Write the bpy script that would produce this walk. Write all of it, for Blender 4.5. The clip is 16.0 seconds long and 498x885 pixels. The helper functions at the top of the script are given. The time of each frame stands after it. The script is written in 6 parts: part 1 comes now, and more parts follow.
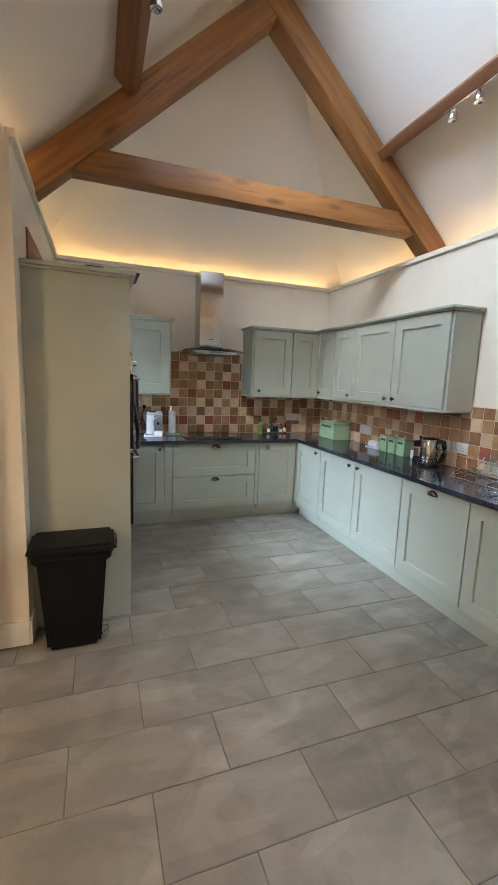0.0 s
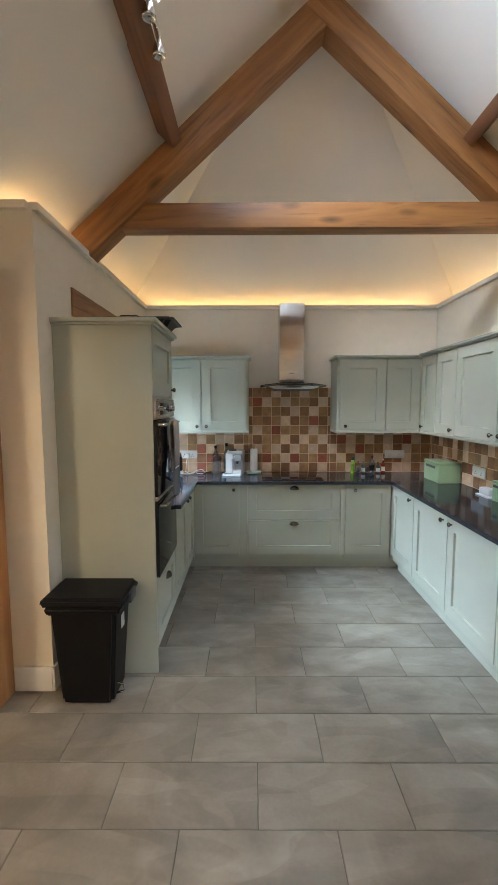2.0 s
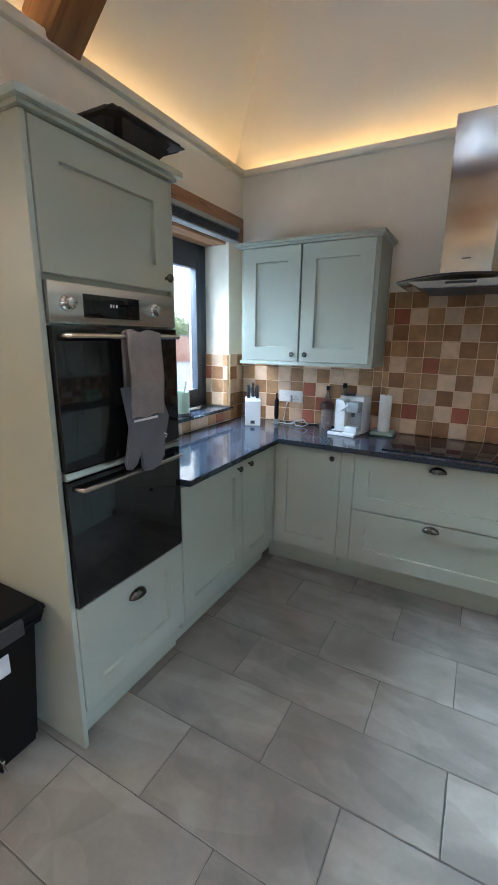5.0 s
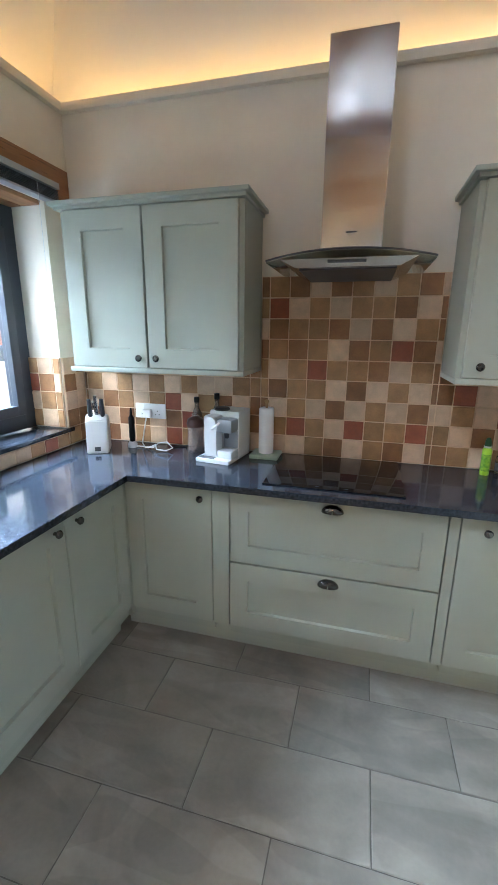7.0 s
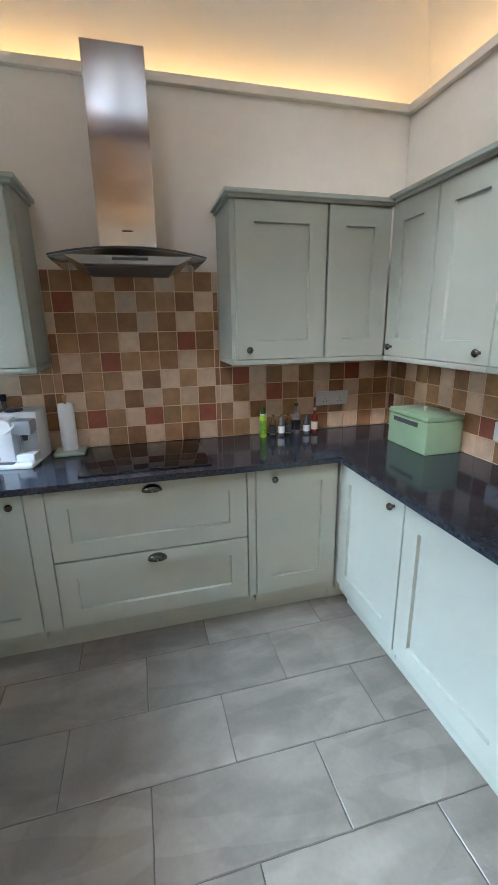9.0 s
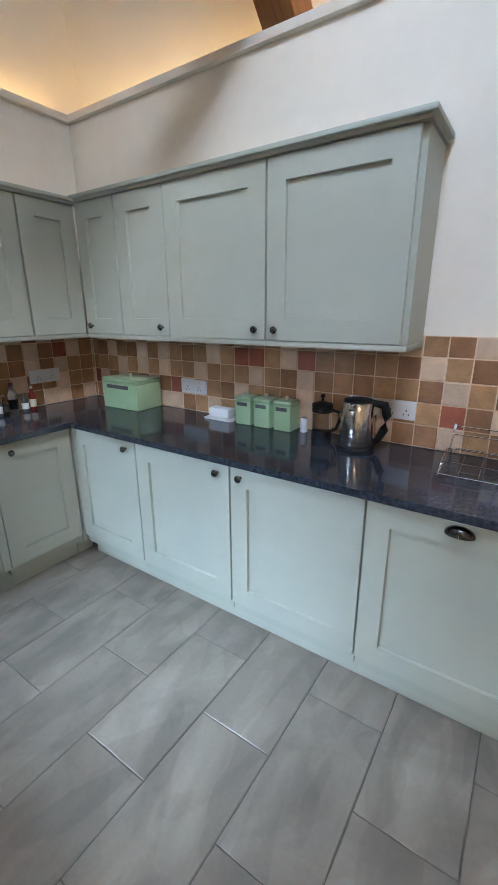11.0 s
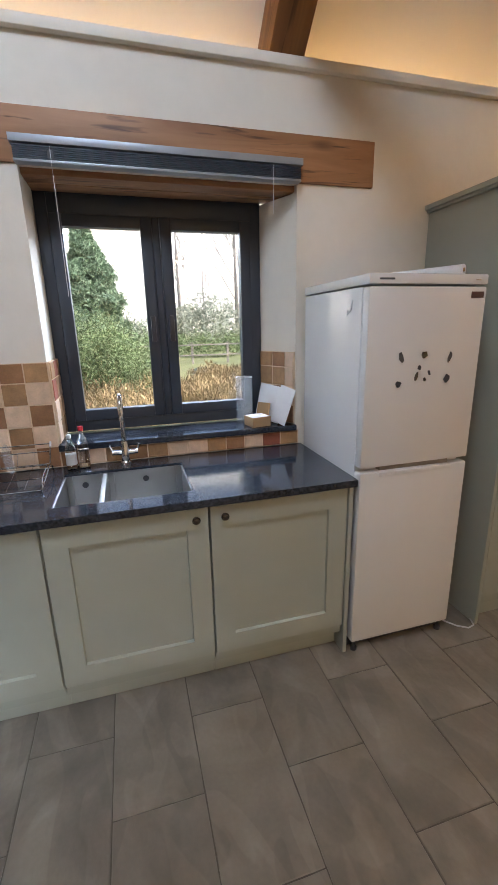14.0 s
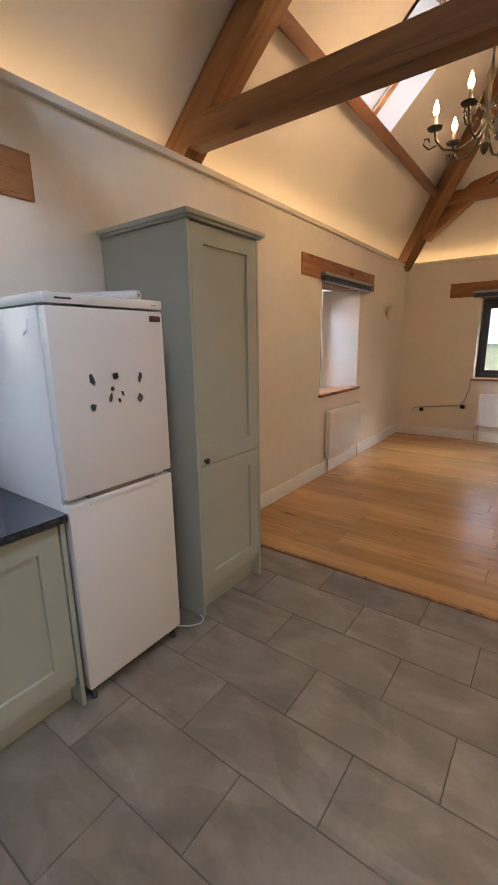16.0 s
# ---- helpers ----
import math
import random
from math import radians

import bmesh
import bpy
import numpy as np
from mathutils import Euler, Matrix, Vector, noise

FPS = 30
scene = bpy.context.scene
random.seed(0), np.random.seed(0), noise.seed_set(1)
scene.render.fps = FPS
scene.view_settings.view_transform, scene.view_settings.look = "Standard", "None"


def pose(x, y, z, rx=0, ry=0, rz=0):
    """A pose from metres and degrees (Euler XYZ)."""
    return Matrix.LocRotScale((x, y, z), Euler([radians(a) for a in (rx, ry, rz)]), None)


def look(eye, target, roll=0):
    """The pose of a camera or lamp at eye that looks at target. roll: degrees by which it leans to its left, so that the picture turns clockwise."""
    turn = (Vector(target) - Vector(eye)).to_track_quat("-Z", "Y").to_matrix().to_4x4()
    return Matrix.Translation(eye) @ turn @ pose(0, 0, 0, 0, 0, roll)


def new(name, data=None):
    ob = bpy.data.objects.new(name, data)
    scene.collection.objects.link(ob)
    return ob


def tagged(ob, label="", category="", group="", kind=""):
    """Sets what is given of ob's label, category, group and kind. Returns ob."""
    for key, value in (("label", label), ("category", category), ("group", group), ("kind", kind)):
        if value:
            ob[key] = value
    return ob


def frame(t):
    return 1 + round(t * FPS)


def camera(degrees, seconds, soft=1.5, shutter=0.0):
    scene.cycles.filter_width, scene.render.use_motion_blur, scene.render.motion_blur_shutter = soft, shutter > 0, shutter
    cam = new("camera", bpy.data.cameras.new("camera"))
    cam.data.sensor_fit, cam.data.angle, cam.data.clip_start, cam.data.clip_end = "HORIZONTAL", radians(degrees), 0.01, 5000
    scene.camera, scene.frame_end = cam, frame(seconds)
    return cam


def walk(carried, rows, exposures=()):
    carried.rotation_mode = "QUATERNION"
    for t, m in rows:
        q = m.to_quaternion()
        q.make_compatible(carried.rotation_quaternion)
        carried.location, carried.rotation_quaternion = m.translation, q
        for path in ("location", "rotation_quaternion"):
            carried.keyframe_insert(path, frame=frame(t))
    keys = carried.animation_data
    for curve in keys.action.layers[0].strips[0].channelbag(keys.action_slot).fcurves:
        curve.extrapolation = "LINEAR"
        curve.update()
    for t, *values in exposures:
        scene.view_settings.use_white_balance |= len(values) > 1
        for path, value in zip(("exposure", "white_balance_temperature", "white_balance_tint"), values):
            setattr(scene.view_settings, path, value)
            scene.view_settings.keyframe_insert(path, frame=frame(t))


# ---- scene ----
cam = camera(61.7, 16.0)
PATH = [
    (0, (0.275, 0.249, 1.516), (0.955, 2.105, 1.216), 2.2),
    (0.5, (0.502, 0.148, 1.562), (0.909, 2.086, 1.276), 1.2),
    (1, (0.819, 0.164, 1.593), (1.019, 2.139, 1.352), 1.0),
    (1.5, (0.938, 0.259, 1.623), (1.025, 2.249, 1.438), 0.5),
    (2, (1.018, 0.45, 1.61), (1.007, 2.441, 1.428), -0.1),
    (2.5, (1.247, 0.563, 1.608), (1.094, 2.548, 1.416), -0.2),
    (3, (1.424, 0.715, 1.604), (1.093, 2.67, 1.348), -0.4),
    (5.5, (1.567, 2.417, 1.479), (0.602, 4.096, 0.981), 0.8),
    (6, (1.543, 2.725, 1.514), (0.637, 4.441, 1.03), 0.7),
    (6.5, (1.545, 2.788, 1.505), (0.845, 4.598, 1.021), 0.7),
    (7, (1.512, 2.764, 1.512), (1.009, 4.633, 1.006), 0.5),
    (7.5, (1.495, 2.752, 1.506), (1.211, 4.664, 0.991), 0.1),
    (8, (1.495, 2.734, 1.5), (1.503, 4.666, 0.982), 0.3),
    (10.5, (1.122, 2.31, 1.52), (2.39, 3.728, 0.904), -1.3),
    (11, (1.032, 2.257, 1.471), (2.611, 3.328, 0.873), -0.2),
    (11.5, (1.012, 2.164, 1.468), (2.764, 2.926, 0.878), -0.3),
    (12, (1.006, 2.087, 1.474), (2.847, 2.606, 0.893), -0.5),
    (12.5, (1.018, 1.977, 1.482), (2.907, 2.262, 0.892), -0.8),
    (13, (0.992, 1.89, 1.486), (2.908, 1.884, 0.911), -0.9),
    (13.5, (0.945, 1.809, 1.501), (2.844, 1.513, 0.945), -0.9),
    (14, (0.897, 1.708, 1.505), (2.753, 1.187, 0.971), -1.3),
    (14.5, (0.845, 1.618, 1.509), (2.614, 0.846, 0.985), -1.4),
    (15, (0.803, 1.537, 1.498), (2.453, 0.529, 0.989), -1.4),
    (15.5, (0.771, 1.506, 1.493), (2.207, 0.205, 0.999), -0.8),
    (16, (0.908, 1.617, 1.503), (2.058, 0.048, 1.039), -0.9),
]
EXPOSURE = 2.1
walk(cam, [(t, look(eye, target, roll)) for t, eye, target, roll in PATH],
     [(0.0, EXPOSURE - 0.12, 5750, 10), (3.0, EXPOSURE - 0.08, 5850, 9), (5.5, EXPOSURE - 0.03, 5250, 10), (8.0, EXPOSURE + 0.13, 5650, 11),
      (10.4, EXPOSURE - 0.18, 5250, 11), (11.4, EXPOSURE - 0.38, 5550, 13), (12.5, EXPOSURE - 0.58, 5700, 13), (14.0, EXPOSURE - 0.58, 5950, 15),
      (15.3, EXPOSURE - 0.56, 5900, 16), (16.0, EXPOSURE - 0.47, 5600, 15)])

# ---- world, sun and large lights ----
world = bpy.data.worlds.new("world")
scene.world = world
world.use_nodes = True
wn = world.node_tree.nodes
sky = wn.new("ShaderNodeTexSky")
sky.sky_type = "NISHITA"
sky.sun_disc = False
sky.sun_elevation = radians(38)
sky.sun_rotation = radians(215)
sky.air_density, sky.dust_density, sky.ozone_density = 1.0, 6.0, 1.0
world.node_tree.links.new(sky.outputs["Color"], wn["Background"].inputs["Color"])
wn["Background"].inputs["Strength"].default_value = 0.15

sun_data = bpy.data.lights.new("sun", "SUN")
sun_data.energy, sun_data.angle, sun_data.color = 1.2, radians(25), (1.0, 0.96, 0.9)
sun = new("sun", sun_data)
sun.matrix_world = look((0, 0, 20), (0 + 8, 0 + 11, 20 - 11))

WARM = (1.0, 0.62, 0.24)


def area_lamp(name, at, toward, sx, sy, watts, color):
    data = bpy.data.lights.new(name, "AREA")
    data.shape, data.size, data.size_y, data.energy, data.color = "RECTANGLE", sx, sy, watts, color
    ob = new(name, data)
    ob.matrix_world = look(at, toward)
    return ob


# ---- materials ----
def material(name, color, rough=0.5, metal=0.0, vary=0.12, scale=6.0, bump=0.0, bump_scale=60.0, stretch=(1, 1, 1),
             color2=None, island=0.0, coat=0.0, fine=0.0, swirl=0.0, brushed=0.0):
    """A surface with broad and fine variation of colour, gloss and relief, in real-world size."""
    m = bpy.data.materials.new(name)
    m.use_nodes = True
    nt = m.node_tree
    bsdf = nt.nodes["Principled BSDF"]
    bsdf.inputs["Metallic"].default_value = metal
    bsdf.inputs["Coat Weight"].default_value = coat
    geo = nt.nodes.new("ShaderNodeTexCoord")
    mp = nt.nodes.new("ShaderNodeMapping")
    mp.inputs["Scale"].default_value = stretch
    nt.links.new(geo.outputs["Object"], mp.inputs["Vector"])
    n1 = nt.nodes.new("ShaderNodeTexNoise")
    n1.inputs["Scale"].default_value, n1.inputs["Detail"].default_value, n1.inputs["Distortion"].default_value = scale, 6, swirl
    bsdf.inputs["Anisotropic"].default_value = brushed
    if brushed:
        tangent = nt.nodes.new("ShaderNodeTangent")
        tangent.direction_type, tangent.axis = "RADIAL", "Z"
        nt.links.new(tangent.outputs["Tangent"], bsdf.inputs["Tangent"])
    nt.links.new(mp.outputs["Vector"], n1.inputs["Vector"])
    ramp = nt.nodes.new("ShaderNodeValToRGB")
    ramp.color_ramp.elements[0].position, ramp.color_ramp.elements[1].position = 0.3, 0.7
    lo = color2 if color2 else tuple(c * (1 - vary) for c in color)
    hi = color if color2 else tuple(min(c * (1 + vary), 1) for c in color)
    ramp.color_ramp.elements[0].color, ramp.color_ramp.elements[1].color = (*lo, 1), (*hi, 1)
    nt.links.new(n1.outputs["Fac"], ramp.inputs["Fac"])
    out = ramp.outputs["Color"]
    if fine:
        n3 = nt.nodes.new("ShaderNodeTexNoise")
        n3.inputs["Scale"].default_value, n3.inputs["Detail"].default_value = scale * 9, 4
        nt.links.new(mp.outputs["Vector"], n3.inputs["Vector"])
        mr = nt.nodes.new("ShaderNodeMapRange")
        mr.inputs["From Min"].default_value, mr.inputs["From Max"].default_value = 0.25, 0.75
        mr.inputs["To Min"].default_value, mr.inputs["To Max"].default_value = 1 - fine, 1 + fine
        nt.links.new(n3.outputs["Fac"], mr.inputs["Value"])
        mul = nt.nodes.new("ShaderNodeVectorMath")
        mul.operation = "SCALE"
        nt.links.new(out, mul.inputs[0])
        nt.links.new(mr.outputs["Result"], mul.inputs["Scale"])
        out = mul.outputs["Vector"]
    if island:
        info = nt.nodes.new("ShaderNodeObjectInfo")
        mr = nt.nodes.new("ShaderNodeMapRange")
        mr.inputs["To Min"].default_value, mr.inputs["To Max"].default_value = 1 - island, 1 + island
        nt.links.new(info.outputs["Random"], mr.inputs["Value"])
        mul = nt.nodes.new("ShaderNodeVectorMath")
        mul.operation = "SCALE"
        nt.links.new(out, mul.inputs[0])
        nt.links.new(mr.outputs["Result"], mul.inputs["Scale"])
        out = mul.outputs["Vector"]
        add = nt.nodes.new("ShaderNodeVectorMath")
        add.operation = "MULTIPLY_ADD"
        add.inputs[1].default_value = (37.0, 53.0, 0.0)
        nt.links.new(info.outputs["Random"], add.inputs[0])
        nt.links.new(geo.outputs["Object"], add.inputs[2])
        nt.links.new(add.outputs["Vector"], mp.inputs["Vector"])
    nt.links.new(out, bsdf.inputs["Base Color"])
    rr = nt.nodes.new("ShaderNodeMapRange")
    rr.inputs["To Min"].default_value, rr.inputs["To Max"].default_value = rough * 0.85, min(rough * 1.15, 1)
    nt.links.new(n1.outputs["Fac"], rr.inputs["Value"])
    nt.links.new(rr.outputs["Result"], bsdf.inputs["Roughness"])
    if bump:
        n2 = nt.nodes.new("ShaderNodeTexNoise")
        n2.inputs["Scale"].default_value, n2.inputs["Detail"].default_value = bump_scale, 5
        nt.links.new(mp.outputs["Vector"], n2.inputs["Vector"])
        b = nt.nodes.new("ShaderNodeBump")
        b.inputs["Strength"].default_value, b.inputs["Distance"].default_value = bump, 0.01
        nt.links.new(n2.outputs["Fac"], b.inputs["Height"])
        nt.links.new(b.outputs["Normal"], bsdf.inputs["Normal"])
    return m


def wood(name, dark, light, grain_axis="x", rough=0.5, island=0.0, knots=0.5, cracks=0.0):
    """Sawn timber: long grain, soft figure and scattered dark knots."""
    m = bpy.data.materials.new(name)
    m.use_nodes = True
    nt = m.node_tree
    bsdf = nt.nodes["Principled BSDF"]
    co = nt.nodes.new("ShaderNodeTexCoord")
    src = co.outputs["Object"]
    if island:
        info = nt.nodes.new("ShaderNodeObjectInfo")
        add = nt.nodes.new("ShaderNodeVectorMath")
        add.operation = "MULTIPLY_ADD"
        add.inputs[1].default_value = (41.0, 67.0, 29.0)
        nt.links.new(info.outputs["Random"], add.inputs[0])
        nt.links.new(src, add.inputs[2])
        src = add.outputs["Vector"]
    mp = nt.nodes.new("ShaderNodeMapping")
    mp.inputs["Scale"].default_value = {"x": (0.7, 8, 8), "y": (8, 0.7, 8), "z": (8, 8, 0.7)}[grain_axis]
    nt.links.new(src, mp.inputs["Vector"])
    n1 = nt.nodes.new("ShaderNodeTexNoise")
    n1.inputs["Scale"].default_value, n1.inputs["Detail"].default_value, n1.inputs["Distortion"].default_value = 1.6, 8, 1.2
    nt.links.new(mp.outputs["Vector"], n1.inputs["Vector"])
    ramp = nt.nodes.new("ShaderNodeValToRGB")
    ramp.color_ramp.elements[0].position, ramp.color_ramp.elements[1].position = 0.28, 0.72
    ramp.color_ramp.elements[0].color, ramp.color_ramp.elements[1].color = (*dark, 1), (*light, 1)
    nt.links.new(n1.outputs["Fac"], ramp.inputs["Fac"])
    mk = nt.nodes.new("ShaderNodeMapping")
    mk.inputs["Scale"].default_value = {"x": (1.6, 5, 5), "y": (5, 1.6, 5), "z": (5, 5, 1.6)}[grain_axis]
    nt.links.new(src, mk.inputs["Vector"])
    vor = nt.nodes.new("ShaderNodeTexVoronoi")
    vor.inputs["Scale"].default_value = 1.0
    nt.links.new(mk.outputs["Vector"], vor.inputs["Vector"])
    kr = nt.nodes.new("ShaderNodeMapRange")
    kr.inputs["From Min"].default_value, kr.inputs["From Max"].default_value = 0.03, 0.16
    kr.inputs["To Min"].default_value, kr.inputs["To Max"].default_value = 1 - knots, 1.0
    nt.links.new(vor.outputs["Distance"], kr.inputs["Value"])
    mul = nt.nodes.new("ShaderNodeVectorMath")
    mul.operation = "SCALE"
    nt.links.new(ramp.outputs["Color"], mul.inputs[0])
    nt.links.new(kr.outputs["Result"], mul.inputs["Scale"])
    out = mul.outputs["Vector"]
    if cracks:
        mc = nt.nodes.new("ShaderNodeMapping")
        mc.inputs["Scale"].default_value = {"x": (1.4, 26, 26), "y": (26, 1.4, 26), "z": (26, 26, 1.4)}[grain_axis]
        nt.links.new(src, mc.inputs["Vector"])
        nc = nt.nodes.new("ShaderNodeTexNoise")
        nc.inputs["Scale"].default_value, nc.inputs["Detail"].default_value, nc.inputs["Distortion"].default_value = 1.3, 3, 1.5
        nt.links.new(mc.outputs["Vector"], nc.inputs["Vector"])
        cr = nt.nodes.new("ShaderNodeMapRange")
        cr.inputs["From Min"].default_value, cr.inputs["From Max"].default_value = 0.60, 0.70
        cr.inputs["To Min"].default_value, cr.inputs["To Max"].default_value = 1.0, 1 - cracks
        nt.links.new(nc.outputs["Fac"], cr.inputs["Value"])
        split = nt.nodes.new("ShaderNodeVectorMath")
        split.operation = "SCALE"
        nt.links.new(out, split.inputs[0])
        nt.links.new(cr.outputs["Result"], split.inputs["Scale"])
        out = split.outputs["Vector"]
    if island:
        mr = nt.nodes.new("ShaderNodeMapRange")
        mr.inputs["To Min"].default_value, mr.inputs["To Max"].default_value = 1 - island, 1 + island
        nt.links.new(info.outputs["Random"], mr.inputs["Value"])
        mul2 = nt.nodes.new("ShaderNodeVectorMath")
        mul2.operation = "SCALE"
        nt.links.new(out, mul2.inputs[0])
        nt.links.new(mr.outputs["Result"], mul2.inputs["Scale"])
        out = mul2.outputs["Vector"]
    nt.links.new(out, bsdf.inputs["Base Color"])
    bsdf.inputs["Roughness"].default_value = rough
    b = nt.nodes.new("ShaderNodeBump")
    b.inputs["Strength"].default_value, b.inputs["Distance"].default_value = 0.25, 0.004
    nt.links.new(n1.outputs["Fac"], b.inputs["Height"])
    nt.links.new(b.outputs["Normal"], bsdf.inputs["Normal"])
    return m


def glow(name, color, strength):
    m = bpy.data.materials.new(name)
    m.use_nodes = True
    b = m.node_tree.nodes["Principled BSDF"]
    b.inputs["Base Color"].default_value = (0.8, 0.75, 0.6, 1)
    b.inputs["Emission Color"].default_value = (*color, 1)
    b.inputs["Emission Strength"].default_value = strength
    return m


def clear(name, color=(1, 1, 1), rough=0.0, ior=1.45):
    m = bpy.data.materials.new(name)
    m.use_nodes = True
    b = m.node_tree.nodes["Principled BSDF"]
    b.inputs["Base Color"].default_value = (*color, 1)
    b.inputs["Transmission Weight"].default_value = 1.0
    b.inputs["Roughness"].default_value, b.inputs["IOR"].default_value = rough, ior
    return m


PLASTER = material("cream_plaster", (0.77, 0.705, 0.59), 0.9, vary=0.04, scale=1.5, bump=0.15, bump_scale=30, fine=0.02)
CEILING = material("ceiling_paint", (0.78, 0.74, 0.67), 0.9, vary=0.03, scale=1.2, bump=0.1, bump_scale=25)
WHITE = material("white_paint", (0.78, 0.77, 0.74), 0.55, vary=0.03, scale=3)
SAGE = material("sage_paint", (0.405, 0.424, 0.352), 0.42, vary=0.03, scale=4, bump=0.05, bump_scale=150)
CARCASS = material("sage_board", (0.378, 0.398, 0.330), 0.45, vary=0.03, scale=4)
BEAM_X = wood("pine_beam", (0.160, 0.066, 0.018), (0.300, 0.137, 0.040), "x", 0.5, island=0.12, knots=0.75, cracks=0.4)
BEAM_Y = wood("pine_purlin", (0.13, 0.055, 0.025), (0.23, 0.10, 0.045), "y", 0.55, island=0.1)
LINTEL_Y = wood("oak_lintel", (0.22, 0.095, 0.035), (0.40, 0.20, 0.085), "y", 0.55, knots=0.8, cracks=0.65)
PINE_Z = wood("orange_pine", (0.36, 0.15, 0.04), (0.55, 0.27, 0.09), "z", 0.35)
OAK_FLOOR = wood("oak_floor", (0.46, 0.25, 0.08), (0.64, 0.375, 0.14), "x", 0.26, island=0.16, knots=0.55, cracks=0.12)


def limestone(name, dark, light):
    """Honed floor stone: clouds, slanting bedding streaks and pale veins, different on every slab."""
    m = bpy.data.materials.new(name)
    m.use_nodes = True
    nt = m.node_tree
    bsdf = nt.nodes["Principled BSDF"]
    co = nt.nodes.new("ShaderNodeTexCoord")
    info = nt.nodes.new("ShaderNodeObjectInfo")
    add = nt.nodes.new("ShaderNodeVectorMath")
    add.operation = "MULTIPLY_ADD"
    add.inputs[1].default_value = (37.0, 53.0, 91.0)
    nt.links.new(info.outputs["Random"], add.inputs[0])
    nt.links.new(co.outputs["Object"], add.inputs[2])

    def noise(turn, stretch, scale, detail, swirl):
        mp = nt.nodes.new("ShaderNodeMapping")
        mp.inputs["Scale"].default_value, mp.inputs["Rotation"].default_value = stretch, (0, 0, radians(turn))
        nt.links.new(add.outputs["Vector"], mp.inputs["Vector"])
        n = nt.nodes.new("ShaderNodeTexNoise")
        n.inputs["Scale"].default_value, n.inputs["Detail"].default_value, n.inputs["Distortion"].default_value = scale, detail, swirl
        nt.links.new(mp.outputs["Vector"], n.inputs["Vector"])
        return n.outputs["Fac"]

    def to_range(fac, a, b, lo, hi):
        r = nt.nodes.new("ShaderNodeMapRange")
        r.inputs["From Min"].default_value, r.inputs["From Max"].default_value = a, b
        r.inputs["To Min"].default_value, r.inputs["To Max"].default_value = lo, hi
        nt.links.new(fac, r.inputs["Value"])
        return r.outputs["Result"]

    def scaled(vec, fac):
        s = nt.nodes.new("ShaderNodeVectorMath")
        s.operation = "SCALE"
        nt.links.new(vec, s.inputs[0])
        nt.links.new(fac, s.inputs["Scale"])
        return s.outputs["Vector"]

    ramp = nt.nodes.new("ShaderNodeValToRGB")
    ramp.color_ramp.elements[0].position, ramp.color_ramp.elements[1].position = 0.36, 0.64
    ramp.color_ramp.elements[0].color, ramp.color_ramp.elements[1].color = (*dark, 1), (*light, 1)
    cloud = noise(0, (1, 1, 1), 2.6, 3, 1.4)
    nt.links.new(cloud, ramp.inputs["Fac"])
    out = scaled(ramp.outputs["Color"], to_range(noise(38, (0.8, 2.6, 1), 1.5, 2, 1.2), 0.38, 0.62, 0.88, 1.08))
    out = scaled(out, to_range(noise(-31, (0.8, 2.2, 1), 1.1, 1, 2.6), 0.55, 0.575, 1.0, 1.13))
    out = scaled(out, to_range(noise(52, (0.7, 1.8, 1), 1.3, 1, 2.2), 0.575, 0.60, 1.0, 0.88))
    out = scaled(out, to_range(noise(0, (1, 1, 1), 60, 3, 0), 0.3, 0.7, 0.96, 1.04))
    out = scaled(out, to_range(info.outputs["Random"], 0, 1, 0.9, 1.1))
    nt.links.new(out, bsdf.inputs["Base Color"])
    nt.links.new(to_range(cloud, 0.3, 0.7, 0.44, 0.32), bsdf.inputs["Roughness"])
    b = nt.nodes.new("ShaderNodeBump")
    b.inputs["Strength"].default_value, b.inputs["Distance"].default_value = 0.22, 0.01
    nt.links.new(noise(20, (1, 1.6, 1), 20, 5, 0.4), b.inputs["Height"])
    nt.links.new(b.outputs["Normal"], bsdf.inputs["Normal"])
    return m


STONE = limestone("grey_limestone", (0.202, 0.178, 0.142), (0.268, 0.238, 0.193))
GROUT_DARK = material("floor_grout", (0.125, 0.11, 0.09), 0.9, vary=0.2, scale=20)
GROUT = material("tile_grout", (0.70, 0.52, 0.345), 0.9, vary=0.08, scale=20, bump=0.3, bump_scale=200)
TILE_CREAM = material("cream_tile", (0.63, 0.45, 0.305), 0.55, vary=0.12, scale=18, bump=0.25, bump_scale=70, island=0.14, fine=0.06)
TILE_TAN = material("tan_tile", (0.35, 0.195, 0.083), 0.55, vary=0.2, scale=16, bump=0.25, bump_scale=70, island=0.16, fine=0.1)
TILE_BROWN = material("brown_tile", (0.26, 0.125, 0.05), 0.55, vary=0.2, scale=16, bump=0.25, bump_scale=70, island=0.16, fine=0.1)
TILE_RED = material("red_tile", (0.27, 0.075, 0.035), 0.55, vary=0.2, scale=16, bump=0.25, bump_scale=70, island=0.14, fine=0.1)
GRANITE = material("dark_granite", (0.048, 0.055, 0.07), 0.10, vary=0.5, scale=80, color2=(0.009, 0.011, 0.016), fine=0.4)
ANTHRACITE = material("anthracite_frame", (0.035, 0.045, 0.06), 0.4, vary=0.06, scale=8)
STEEL = material("brushed_steel", (0.62, 0.60, 0.575), 0.22, 1.0, vary=0.015, scale=4, brushed=0.85)
SINK_STEEL = material("satin_steel", (0.45, 0.445, 0.43), 0.40, 1.0, vary=0.04, scale=5)
KETTLE_STEEL = material("polished_steel", (0.60, 0.57, 0.54), 0.16, 1.0, vary=0.02, scale=4)
